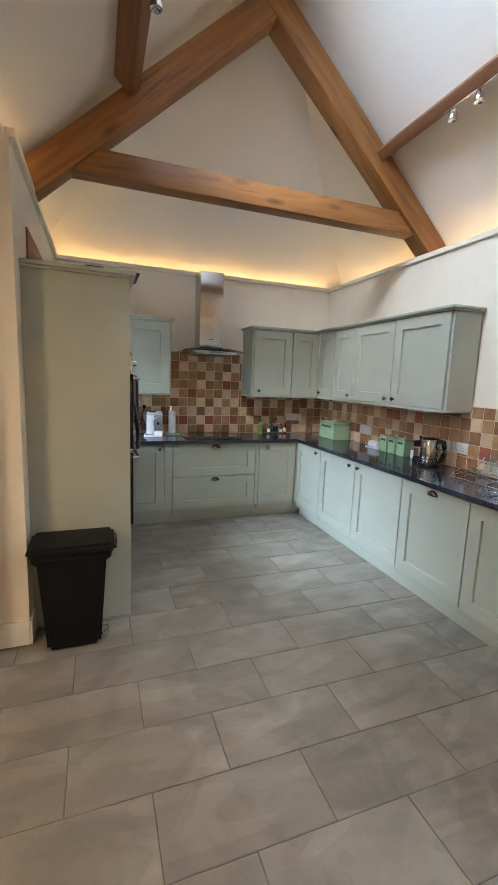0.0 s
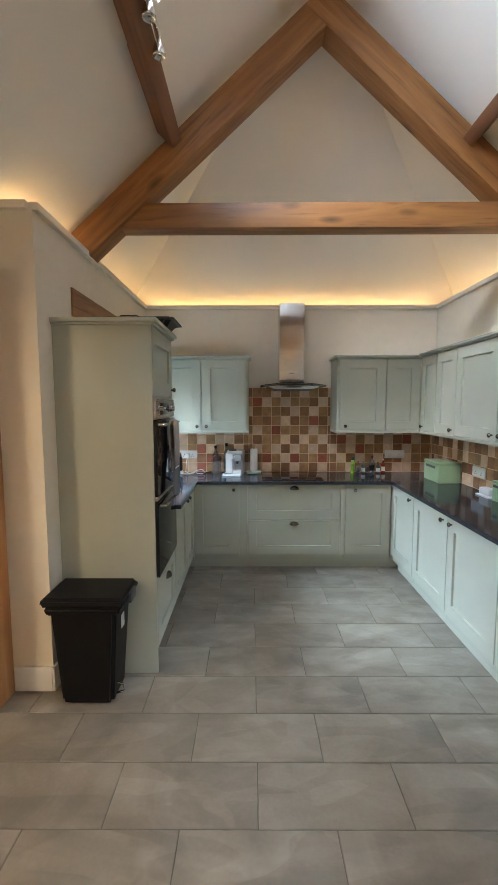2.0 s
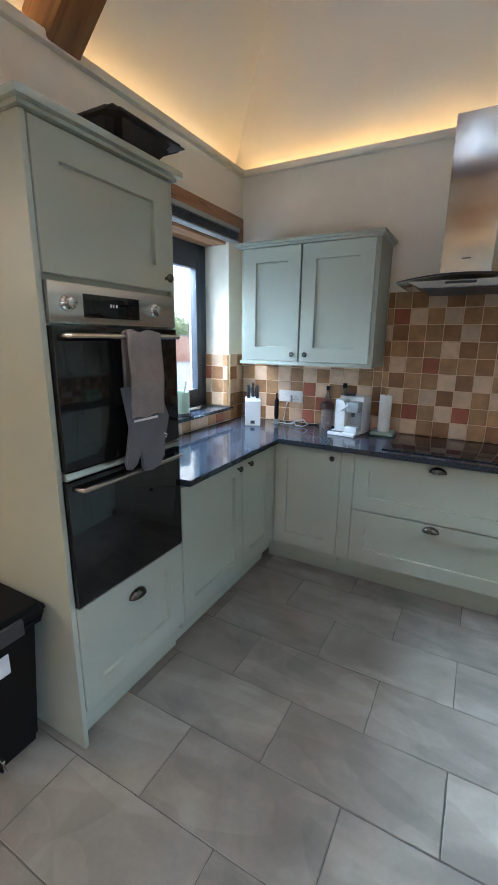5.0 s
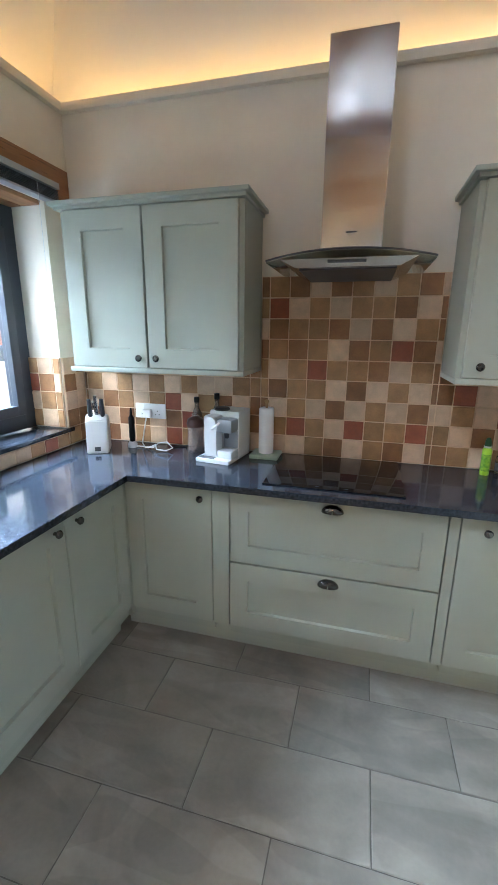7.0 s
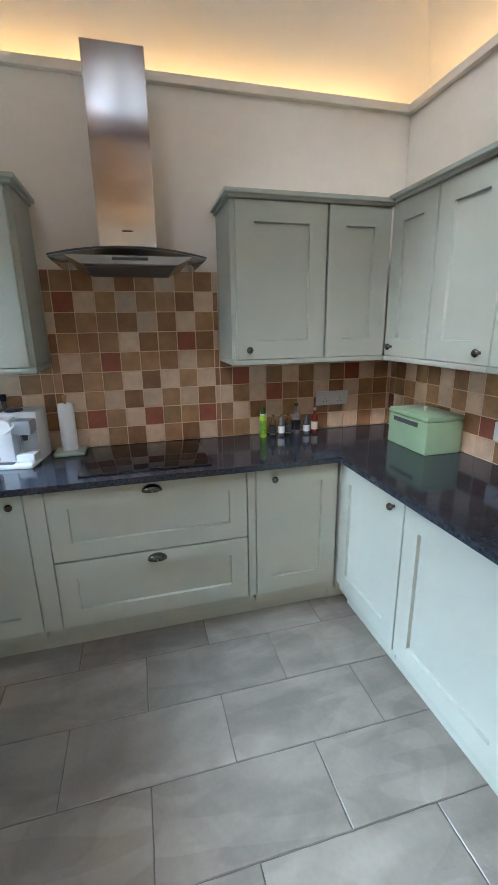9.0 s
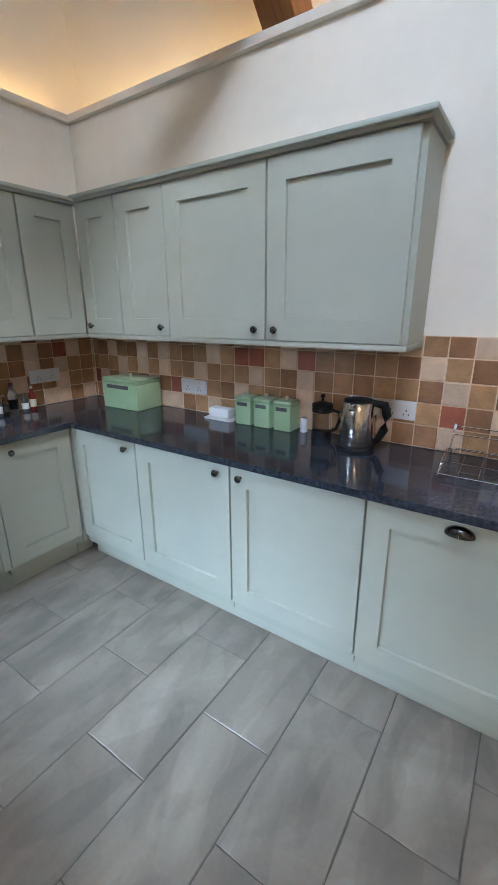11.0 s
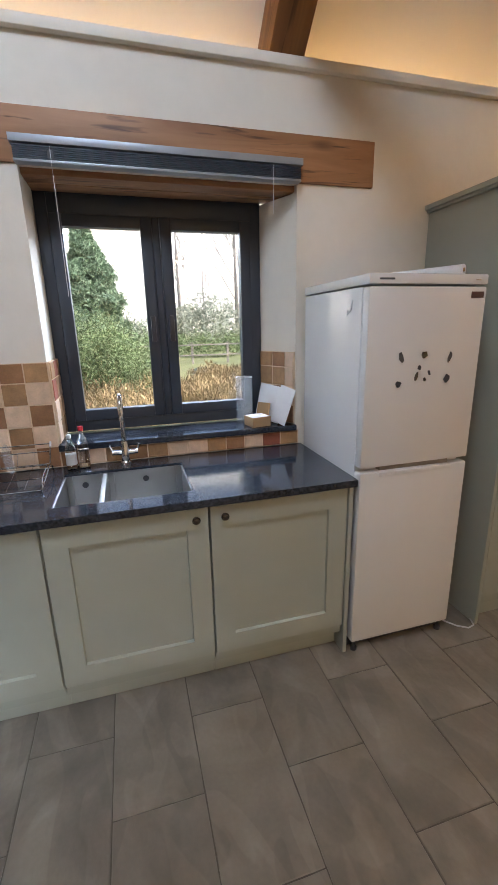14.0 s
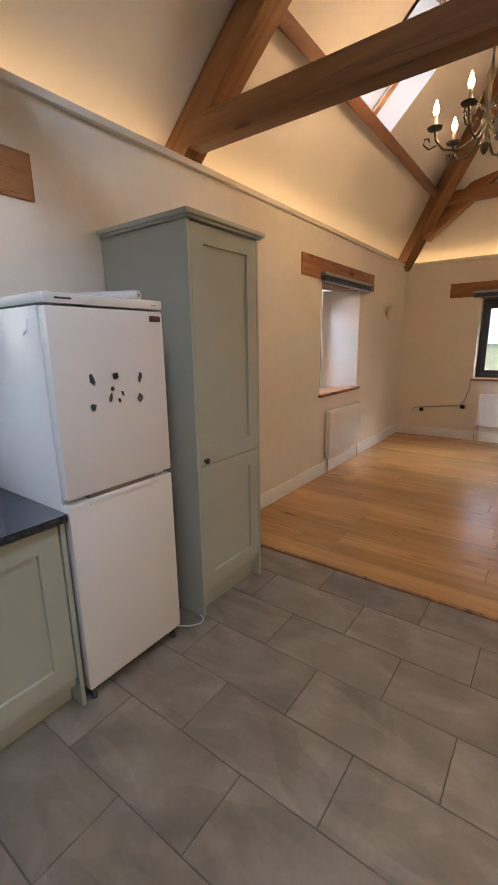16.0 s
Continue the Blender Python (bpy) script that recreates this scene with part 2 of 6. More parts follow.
CHROME = material("chrome", (0.75, 0.75, 0.76), 0.08, 1.0, vary=0.02)
PEWTER = material("pewter", (0.15, 0.14, 0.132), 0.2, 1.0, vary=0.2, scale=40)
BLACK_GLASS = material("black_glass", (0.006, 0.006, 0.007), 0.05, vary=0.1)
BLACK = material("black_plastic", (0.0045, 0.0045, 0.005), 0.5, vary=0.15, scale=10, bump=0.06, bump_scale=250)
DARK = material("dark_grey_plastic", (0.05, 0.05, 0.055), 0.4, vary=0.1)
BLACK.node_tree.nodes["Principled BSDF"].inputs["Specular IOR Level"].default_value = 0.2
APPLIANCE = material("white_enamel", (0.74, 0.73, 0.71), 0.22, vary=0.02, scale=3)
PALE_METAL = material("pale_grey_metal", (0.34, 0.36, 0.38), 0.35, 0.3, vary=0.04)
WHITE_PLASTIC = material("white_plastic", (0.72, 0.72, 0.72), 0.35, vary=0.03)
MINT = material("mint_enamel", (0.28, 0.39, 0.23), 0.3, vary=0.05, scale=9)
MINT_PALE = material("pale_mint_ceramic", (0.36, 0.45, 0.34), 0.3, vary=0.05, scale=9)
CREAM = material("cream_ceramic", (0.72, 0.66, 0.52), 0.3, vary=0.04)
PAPER = material("paper", (0.78, 0.77, 0.76), 0.9, vary=0.04, scale=12, bump=0.1, bump_scale=90)
CARD = material("brown_card", (0.42, 0.26, 0.12), 0.85, vary=0.1, scale=12)
TRAY = material("dark_tray_metal", (0.045, 0.034, 0.028), 0.45, 0.5, vary=0.3, scale=20)
IRON = material("antique_iron", (0.07, 0.06, 0.035), 0.5, 0.6, vary=0.25, scale=30)
CLOTH_TAUPE = material("taupe_towel", (0.33, 0.28, 0.255), 0.95, vary=0.12, scale=18, bump=0.9, bump_scale=160)
CLOTH_GREY = material("grey_quilted_cloth", (0.12, 0.125, 0.14), 0.95, vary=0.1, scale=14, bump=0.5, bump_scale=120)


def thin_clear(name, tint, cover):
    """Thin clear glassware: mostly see-through, with real gloss."""
    m = bpy.data.materials.new(name)
    m.use_nodes = True
    b = m.node_tree.nodes["Principled BSDF"]
    b.inputs["Base Color"].default_value = (*tint, 1)
    b.inputs["Roughness"].default_value, b.inputs["Alpha"].default_value = 0.04, cover
    return m


THIN_GLASS = thin_clear("thin_glassware", (0.72, 0.78, 0.82), 0.16)
GLASS = clear("window_glass")
SMOKED = clear("hood_glass", (0.75, 0.82, 0.8), 0.02)
LED = glow("warm_led", WARM, 3.45)
BULB = glow("warm_bulb", (1.0, 0.60, 0.25), 105.0)


# ---- shaping helpers ----
def box(bm, x0, x1, y0, y1, z0, z1, bevel=0.0):
    """A box between two corners, with its edges eased where bevel is given."""
    made = bmesh.ops.create_cube(bm, size=1.0)["verts"]
    for v in made:
        v.co = ((x0 + x1) / 2 + v.co.x * (x1 - x0), (y0 + y1) / 2 + v.co.y * (y1 - y0), (z0 + z1) / 2 + v.co.z * (z1 - z0))
    if bevel:
        edges = list({e for v in made for e in v.link_edges})
        bmesh.ops.bevel(bm, geom=edges, offset=bevel, segments=2, affect="EDGES", profile=0.6)
    return made


def boxmesh(*args, **kw):
    bm = bmesh.new()
    box(bm, *args, **kw)
    return bm


def lathe(profile, n=24, x=0.0, y=0.0, z=0.0, bm=None, axis="z"):
    """A turned shape from (radius, height) pairs round an axis."""
    bm = bm or bmesh.new()
    rings = []
    for r, h in profile:
        ring = []
        for k in range(n):
            a = 2 * math.pi * k / n
            c, s = r * math.cos(a), r * math.sin(a)
            p = {"z": (c, s, h), "y": (c, h, s), "x": (h, c, s)}[axis]
            ring.append(bm.verts.new((x + p[0], y + p[1], z + p[2])))
        rings.append(ring)
    for a, b in zip(rings, rings[1:]):
        for k in range(n):
            bm.faces.new((a[k], a[(k + 1) % n], b[(k + 1) % n], b[k]))
    bm.faces.new(rings[0][::-1])
    bm.faces.new(rings[-1])
    bmesh.ops.recalc_face_normals(bm, faces=bm.faces)
    return bm


def tube(points, r, n=8, bm=None, closed=False):
    """A round bar along a line of points."""
    bm = bm or bmesh.new()
    pts = [Vector(p) for p in points]
    rings = []
    up = Vector((0, 0, 1))
    for i, p in enumerate(pts):
        d = (pts[min(i + 1, len(pts) - 1)] - pts[max(i - 1, 0)]).normalized()
        side = d.cross(up)
        if side.length < 1e-3:
            side = d.cross(Vector((0, 1, 0)))
        side.normalize()
        top = side.cross(d)
        rad = r[i] if isinstance(r, (list, tuple)) else r
        rings.append([bm.verts.new(p + side * rad * math.cos(2 * math.pi * k / n) + top * rad * math.sin(2 * math.pi * k / n)) for k in range(n)])
    for a, b in zip(rings, rings[1:]):
        for k in range(n):
            bm.faces.new((a[k], a[(k + 1) % n], b[(k + 1) % n], b[k]))
    bm.faces.new(rings[0][::-1])
    bm.faces.new(rings[-1])
    bmesh.ops.recalc_face_normals(bm, faces=bm.faces)
    return bm


def prism(outline, z0, z1, bm=None, bevel=0.0):
    """An upright block over a plan outline."""
    bm = bm or bmesh.new()
    lo = [bm.verts.new((x, y, z0)) for x, y in outline]
    hi = [bm.verts.new((x, y, z1)) for x, y in outline]
    fs = [bm.faces.new(lo[::-1]), bm.faces.new(hi)]
    for k in range(len(lo)):
        j = (k + 1) % len(lo)
        fs.append(bm.faces.new((lo[k], lo[j], hi[j], hi[k])))
    bmesh.ops.recalc_face_normals(bm, faces=fs)
    if bevel:
        bmesh.ops.bevel(bm, geom=list({e for f in fs for e in f.edges}), offset=bevel, segments=2, affect="EDGES", profile=0.6)
    return bm


def mesh_of(name, bm, mat, smooth=None):
    me = bpy.data.meshes.new(name)
    bm.to_mesh(me)
    bm.free()
    me.materials.append(mat)
    if smooth is not None:
        me.shade_smooth()
        me.set_sharp_from_angle(angle=radians(smooth))
    return me


def part(name, bm, mat, parent, label="", m=None, smooth=35):
    ob = new(name, mesh_of(name, bm, mat, smooth))
    ob.parent = parent
    if m is not None:
        ob.matrix_basis = m
    return tagged(ob, label)


def thing(name, m, label, category, group="", kind=""):
    """An Empty at a thing's base, to carry its parts."""
    ob = new(name)
    ob.empty_display_size = 0.1
    ob.matrix_basis = m
    return tagged(ob, label, category, group, kind)


def solid(name, bm, mat, label, category, kind="", m=None, smooth=35, group=""):
    """A thing or piece of the setting that is one mesh."""
    ob = new(name, mesh_of(name, bm, mat, smooth))
    if m is not None:
        ob.matrix_basis = m
    return tagged(ob, label, category, group, kind)


# ---- the plan, in metres ----
XL, XR = -0.10, 2.975          # kitchen walls
YB, YF, YN = 4.94, -5.40, 2.67  # hood wall, far end wall, return wall by the tall oven unit
WT = 0.36                       # wall thickness
LEDGE = 2.612                   # top of the walls, where the cove light lies
XC, RIDGE = 1.48, 4.46          # ridge line
BL, BR = XL - 0.28, XR + 0.365  # feet of the ceiling slopes
BN, BS = YB + 0.27, YF - 0.30
NA, SA = BN - (XC - BL), BS + (XC - BL)   # hip points
TOP = 0.88                      # worktop
WINGX, WINGS = -3.2, -0.9


def wall_mesh(axis, at0, at1, a0, a1, z0, z1, holes):
    """A wall along an axis as blocks round its openings (a, b, bottom, top)."""
    bm = bmesh.new()

    def put(a, b, lo, hi):
        if b - a > 1e-4 and hi - lo > 1e-4:
            if axis == "y":
                box(bm, at0, at1, a, b, lo, hi)
            else:
                box(bm, a, b, at0, at1, lo, hi)
    cursor = a0
    for a, b, lo, hi in sorted(holes):
        put(cursor, a, z0, z1)
        put(a, b, z0, lo)
        put(a, b, hi, z1)
        cursor = b
    put(cursor, a1, z0, z1)
    return bm


# window openings: along the wall, bottom, top
W1 = (0.86, 2.06, 0.955, 2.15)    # sink window
W2 = (-3.56, -2.52, 0.93, 2.12)   # side window of the living end
W3 = (0.85, 1.90, 0.93, 2.10)     # end window
W4 = (3.485, 4.745, 0.955, 2.15)    # window by the oven
solid("wall_east", wall_mesh("y", XR, XR + WT, YF - WT, YB + WT, 0, LEDGE, [W1, W2]), PLASTER, "cream plastered wall with two deep windows", "wall", "structure", smooth=None)
solid("wall_north", wall_mesh("x", YB, YB + WT, XL - WT, XR, 0, LEDGE, []), PLASTER, "cream plastered kitchen end wall", "wall", "structure", smooth=None)
solid("wall_south", wall_mesh("x", YF - WT, YF, XL - WT, XR, 0, LEDGE, [W3]), PLASTER, "cream plastered end wall with a window", "wall", "structure", smooth=None)
solid("wall_west", wall_mesh("y", XL - WT, XL, YN, YB, 0, LEDGE, [W4]), PLASTER, "cream plastered wall beside the ovens", "wall", "structure", smooth=None)
solid("wall_return", wall_mesh("x", YN, YN + WT, WINGX, XL - WT, 0, LEDGE - 0.02, []), PLASTER, "short cream plastered return wall", "wall", "structure", smooth=None)
solid("wall_wing", wall_mesh("y", WINGX - 0.3, WINGX, WINGS - 0.3, YN + WT, 0, LEDGE, []), PLASTER, "plain cream plastered wall", "wall", "structure", smooth=None)
solid("wall_wing_south", wall_mesh("x", WINGS - 0.3, WINGS, WINGX, XL, 0, LEDGE - 0.02, []), PLASTER, "plain cream plastered wall", "wall", "structure", smooth=None)
solid("wall_southwest", wall_mesh("y", XL - WT, XL, YF, WINGS - 0.3, 0, LEDGE, []), PLASTER, "plain cream plastered wall", "wall", "structure", smooth=None)

# roof skylight openings: slope side, x range, y range
SKY_L = (0.56, 1.22, 1.65, 2.66)
SKY_R = (1.86, 2.53, -2.92, -2.06)


def slope_z(x):
    return RIDGE - abs(x - XC)


cb = bmesh.new()


def sheet(*pts):
    f = cb.faces.new([cb.verts.new(p) for p in pts])
    return f


def slope(xa, xb, ya, yb):
    sheet((xa, ya, slope_z(xa)), (xb, ya, slope_z(xb)), (xb, yb, slope_z(xb)), (xa, yb, slope_z(xa)))


zb = slope_z(BL)
sheet((BL, BN, zb), (BR, BN, slope_z(BR)), (XC, NA, RIDGE))
sheet((BL, BS, zb), (BR, BS, slope_z(BR)), (XC, SA, RIDGE))
sheet((BL, BN, zb), (BL, NA, zb), (XC, NA, RIDGE))
sheet((BR, BN, slope_z(BR)), (BR, NA, slope_z(BR)), (XC, NA, RIDGE))
sheet((BL, BS, zb), (BL, SA, zb), (XC, SA, RIDGE))
sheet((BR, BS, slope_z(BR)), (BR, SA, slope_z(BR)), (XC, SA, RIDGE))
slope(BL, XC, SA, SKY_L[2])
slope(BL, SKY_L[0], SKY_L[2], SKY_L[3])
slope(SKY_L[1], XC, SKY_L[2], SKY_L[3])
slope(BL, XC, SKY_L[3], NA)
slope(XC, BR, SA, SKY_R[2])
slope(XC, SKY_R[0], SKY_R[2], SKY_R[3])
slope(SKY_R[1], BR, SKY_R[2], SKY_R[3])
slope(XC, BR, SKY_R[3], NA)
sheet((WINGX, WINGS - 0.3, zb), (BL, WINGS - 0.3, zb), (BL, YN + 0.3, zb), (WINGX, YN + 0.3, zb))
bmesh.ops.remove_doubles(cb, verts=cb.verts, dist=0.0005)
bmesh.ops.recalc_face_normals(cb, faces=cb.faces)
ceiling = solid("ceiling", cb, CEILING, "vaulted off-white plaster ceiling with hipped ends", "ceiling", "structure", smooth=None)
thick = ceiling.modifiers.new("thickness", "SOLIDIFY")
thick.thickness, thick.offset = 0.02, 1.0


def skylight(name, xa, xb, ya, yb, side, watts):
    """A roof window: plastered shaft, pine frame, pane and the daylight above it."""
    nrm = Vector((side, 0, 1)).normalized()
    top = thing(name, pose(0, 0, 0), "pine roof window in a white plastered shaft", "roof window", kind="structure")
    lo = [Vector((x, y, slope_z(x))) for x, y in ((xa, ya), (xb, ya), (xb, yb), (xa, yb))]
    bm = bmesh.new()
    up = [bm.verts.new(p + nrm * 0.32) for p in lo]
    dn = [bm.verts.new(p) for p in lo]
    for k in range(4):
        j = (k + 1) % 4
        bm.faces.new((dn[k], dn[j], up[j], up[k]))
    shaft = part("shaft", bm, WHITE, top, smooth=None)
    mod = shaft.modifiers.new("thickness", "SOLIDIFY")
    mod.thickness, mod.offset = 0.02, 0.0
    mid = sum(lo, Vector()) / 4
    for k in range(4):
        a, b = lo[k] + nrm * 0.26, lo[(k + 1) % 4] + nrm * 0.26
        part("frame", tube([a, b], 0.035, 4), PINE_Z, top)
    bm = bmesh.new()
    bm.faces.new([bm.verts.new(p + nrm * 0.27) for p in lo])
    pane = part("pane", bm, GLASS, top, smooth=None)
    pane.visible_shadow = False
    wide, long = (lo[1] - lo[0]).length, yb - ya
    area_lamp(name + "_daylight", mid + nrm * 0.40, mid, long, wide, watts, (0.74, 0.87, 1.0))


skylight("skylight_1", *SKY_L, -1, 14)
skylight("skylight_2", *SKY_R, 1, 3.5)

# area lamps added outside the windows, out of view, to strengthen the sky's daylight
DAY = (0.74, 0.87, 1.0)
area_lamp("sink_window_sky_lamp", (XR + 1.2, 1.15, 2.6), (0.46, 3.0, 0.4), 1.2, 0.7, 37, DAY)
area_lamp("side_window_sky_lamp", (XR + 1.1, -2.2, 2.1), (XR + 0.1, -3.45, 1.5), 0.8, 0.8, 70, (0.78, 0.89, 1.0))
area_lamp("oven_window_sky_lamp", (XL - 1.5, 4.75, 2.66), (2.37, 3.2, 0.3), 1.7, 0.7, 135, (0.70, 0.86, 1.0))
# unseen warm fill lamp added in the wing, no fitting modelled
area_lamp("wing_warm_fill", (-1.5, 0.8, 2.5), (-1.5, 0.8, 0), 0.5, 0.5, 15, (1.0, 0.74, 0.46))

# wall-top moulding and the warm strip behind it
LIP = 0.03
for a in (("trim", XR - LIP, XR + 0.02, YF + LIP, YB - LIP), ("trim", XL - 0.02, XL + LIP, YN, YB - LIP),
          ("trim", XL, XR, YB - LIP, YB + 0.02), ("trim", XL, XR, YF - 0.02, YF + LIP), ("trim", BL - 0.02, XL - 0.02, YN - LIP, YN + 0.02)):
    solid(a[0], boxmesh(*a[1:], LEDGE - 0.012, LEDGE + 0.03, bevel=0.008), PLASTER, "slim plaster moulding along the wall top", "moulding", "structure")
for a in ((XR + 0.10, XR + 0.115, YF, YB), (XL - 0.115, XL - 0.10, YN + 0.05, YB), (XL, XR, YB + 0.10, YB + 0.115),
          (XL, XR, YF - 0.115, YF - 0.10), (BL + 0.05, XL - 0.2, YN + 0.10, YN + 0.115)):
    solid("led_strip", boxmesh(*a, LEDGE + 0.002, LEDGE + 0.01), LED, "warm white light strip hidden behind the wall-top moulding", "light strip", smooth=None)

# ---- roof timbers ----
RISE = 0.9


def along(name, a, b, w, h, mat, parent, label=""):
    """A timber as a part, lying along its own x so that the grain follows it."""
    a, b = Vector(a), Vector(b)
    d = (b - a).normalized()
    side = Vector((0, 0, 1)).cross(d).normalized()
    top = d.cross(side)
    m = Matrix((d, side, top)).transposed().to_4x4()
    m.translation = (a + b) / 2
    half = (b - a).length / 2
    return part(name, boxmesh(-half, half, -w / 2, w / 2, -h / 2, h / 2, bevel=0.012), mat, parent, label, m)


def truss(y, thick=0.17, deep=0.19, low=0.0):
    """Two rafters meeting at the ridge, tied by a collar low down."""
    t = thing("roof_truss", pose(XC + 0.02, y, 0), "heavy orange-brown pine roof truss with a low collar beam", "roof truss", "roof trusses")
    half, under = 1.60, 4.022
    up = deep / 2 * math.sqrt(1 + RISE * RISE)
    for s in (-1, 1):
        foot = Vector((s * (half + 0.045), 0, under - RISE * (half + 0.045) + up))
        head = Vector((s * 0.001, 0, under + up))
        along("rafter", foot, head + (head - foot).normalized() * (0.10 if s > 0 else 0.0), thick if s > 0 else thick - 0.008, deep, BEAM_X, t)
    along("collar", (-1.47, 0.02, 2.88 - low), (1.47, 0.02, 2.88 - low), thick * 0.8, 0.165, BEAM_X, t)
    return t


for y, low in ((3.43, 0.0), (0.90, 0.0), (-0.67, 0.09)):
    truss(y, low=low)
for x in (0.483, 2.477):
    for ya, yb in ((0.98, 3.35), (-0.58, 0.82), (-4.78, -0.76)):
        p = solid("purlin", boxmesh(-0.042, 0.042, ya, yb, -0.075, 0.075, bevel=0.01), BEAM_Y, "dark pine purlin under the ceiling slope", "purlin", group="purlins",
                  m=pose(x, 0, slope_z(x) - 0.10, 0, 45 if x > XC else -45, 0))
hip = thing("hip_timbers", pose(0, 0, 0), "pine hip rafters and braces in the far roof corners", "roof timbers")
for s, xf in ((-1, XL - 0.05), (1, XR + 0.05)):
    along("hip_rafter", (xf, YF + 0.02, 2.62), (XC, SA + 0.15, RIDGE - 0.16), 0.15, 0.22, BEAM_X, hip)
    along("brace", (xf - s * 0.38, YF + 0.38, 2.92), (XC + s * 0.2, YF + 0.55, 3.62), 0.14, 0.18, BEAM_X, hip)
along("cross_purlin", (0.42, YF + 0.55, 3.30), (2.54, YF + 0.55, 3.30), 0.11, 0.15, BEAM_X, hip)


# ---- windows ----
def window(name, axis, outer, a0, a1, z0, z1, side, label, fw=0.055, head=0.018):
    """Two-light anthracite window in a deep reveal. outer: coordinate of the frame's room face; side: +1 where outside is positive."""
    t = thing(name, pose(0, 0, 0), label, "window", kind="structure")

    def bx(d0, d1, a, b, lo, hi, bevel=0.004):
        d0, d1 = sorted((outer + side * d0, outer + side * d1))
        return boxmesh(d0, d1, a, b, lo, hi, bevel=bevel) if axis == "y" else boxmesh(a, b, d0, d1, lo, hi, bevel=bevel)

    mid, sw = (a0 + a1) / 2, 0.055
    part("head_packer", bx(0.004, 0.07, a0, a1, z1 + 0.0005, z1 + head, 0), ANTHRACITE, t, smooth=None)
    for a, b, lo, hi in ((a0, a0 + fw, z0, z1), (a1 - fw, a1, z0, z1), (a0 + fw, a1 - fw, z1 - fw - 0.03, z1), (a0 + fw, a1 - fw, z0, z0 + fw),
                         (mid - 0.018, mid + 0.018, z0 + fw, z1 - fw - 0.03)):
        part("frame", bx(0, 0.07, a, b, lo, hi), ANTHRACITE, t)
    for a, b in ((a0 + fw + 0.002, mid - 0.020), (mid + 0.020, a1 - fw - 0.002)):
        lo, hi = z0 + fw + 0.002, z1 - fw - 0.032
        sash = part("sash", bx(-0.012, 0.045, a, a + sw, lo, hi), ANTHRACITE, t)
        part("stile", bx(-0.012, 0.045, b - sw, b, lo, hi), ANTHRACITE, sash)
        part("rail", bx(-0.012, 0.045, a + sw, b - sw, lo, lo + sw), ANTHRACITE, sash)
        part("rail", bx(-0.012, 0.045, a + sw, b - sw, hi - sw, hi), ANTHRACITE, sash)
        pane = part("pane", bx(0.02, 0.026, a + sw - 0.006, b - sw + 0.006, lo + sw - 0.006, hi - sw + 0.006, 0), GLASS, sash, smooth=None)
        pane.visible_shadow = False
        inner = b - sw / 2 if b < mid else a + sw / 2
        part("handle", bx(-0.045, -0.014, inner - 0.012, inner + 0.012, (lo + hi) / 2 - 0.10, (lo + hi) / 2 + 0.03, 0.006), DARK, sash, "dark lever handle")
    return t


window("window_1", "y", XR + 0.25, W1[0] + 0.11, W1[1] + 0.0, W1[2] + 0.033, W1[3] - 0.026, 1, "dark anthracite two-light window above the sink", head=0.0255)
window("window_2", "y", XR + 0.345, W2[0] + 0.33, W2[1], W2[2] + 0.012, W2[3] - 0.02, 1, "dark anthracite window in a deep white reveal")
window("window_3", "x", YF - 0.20, W3[0], W3[1], W3[2] + 0.012, W3[3] - 0.02, -1, "dark anthracite window in the end wall")
window("window_4", "y", XL - 0.20, W4[0], W4[1], W4[2] + 0.026, W4[3] - 0.021, -1, "dark anthracite two-light window beside the ovens", 0.08)

# splayed plaster cheek at the sink window
solid("reveal_cheek", prism([(XR + 0.001, W2[0] + 0.0015), (XR + 0.344, W2[0] + 0.0015), (XR + 0.344, W2[0] + 0.329)], W2[2] + 0.013, W2[3] - 0.021), WHITE, "splayed white plaster window cheek", "reveal", "structure", smooth=None)
solid("reveal_cheek", prism([(XR + 0.001, W1[0] + 0.0015), (XR + 0.345, W1[0] + 0.0015), (XR + 0.345, W1[0] + 0.109), (XR + 0.25, W1[0] + 0.109)], W1[2] + 0.033, W1[3] - 0.032), PLASTER, "splayed white plaster window cheek", "reveal", "structure", smooth=None)

# timber lintels, their soffits, sills and blinds
def lintel(axis, face, side, a0, a1, z0, z1, o0, o1):
    t = thing("lintel", pose(0, 0, 0), "knotty oak lintel beam over the window", "lintel", "lintels", "structure")
    def bx(d0, d1, a, b, lo, hi, bv):
        d0, d1 = sorted((face + side * d0, face + side * d1))
        return boxmesh(d0, d1, a, b, lo, hi, bevel=bv) if axis == "y" else boxmesh(a, b, d0, d1, lo, hi, bevel=bv)
    part("beam", bx(-0.012, 0.02, a0, a1, z0, z1, 0.006), LINTEL_Y if axis == "y" else BEAM_X, t)
    for k in range(2):
        part("soffit_board", bx(0.021 + k * 0.115, 0.13 + k * 0.115, o0 + 0.003, o1 - 0.003, z0 - 0.03, z0 - 0.003, 0.003), LINTEL_Y if axis == "y" else BEAM_X, t)
    return t


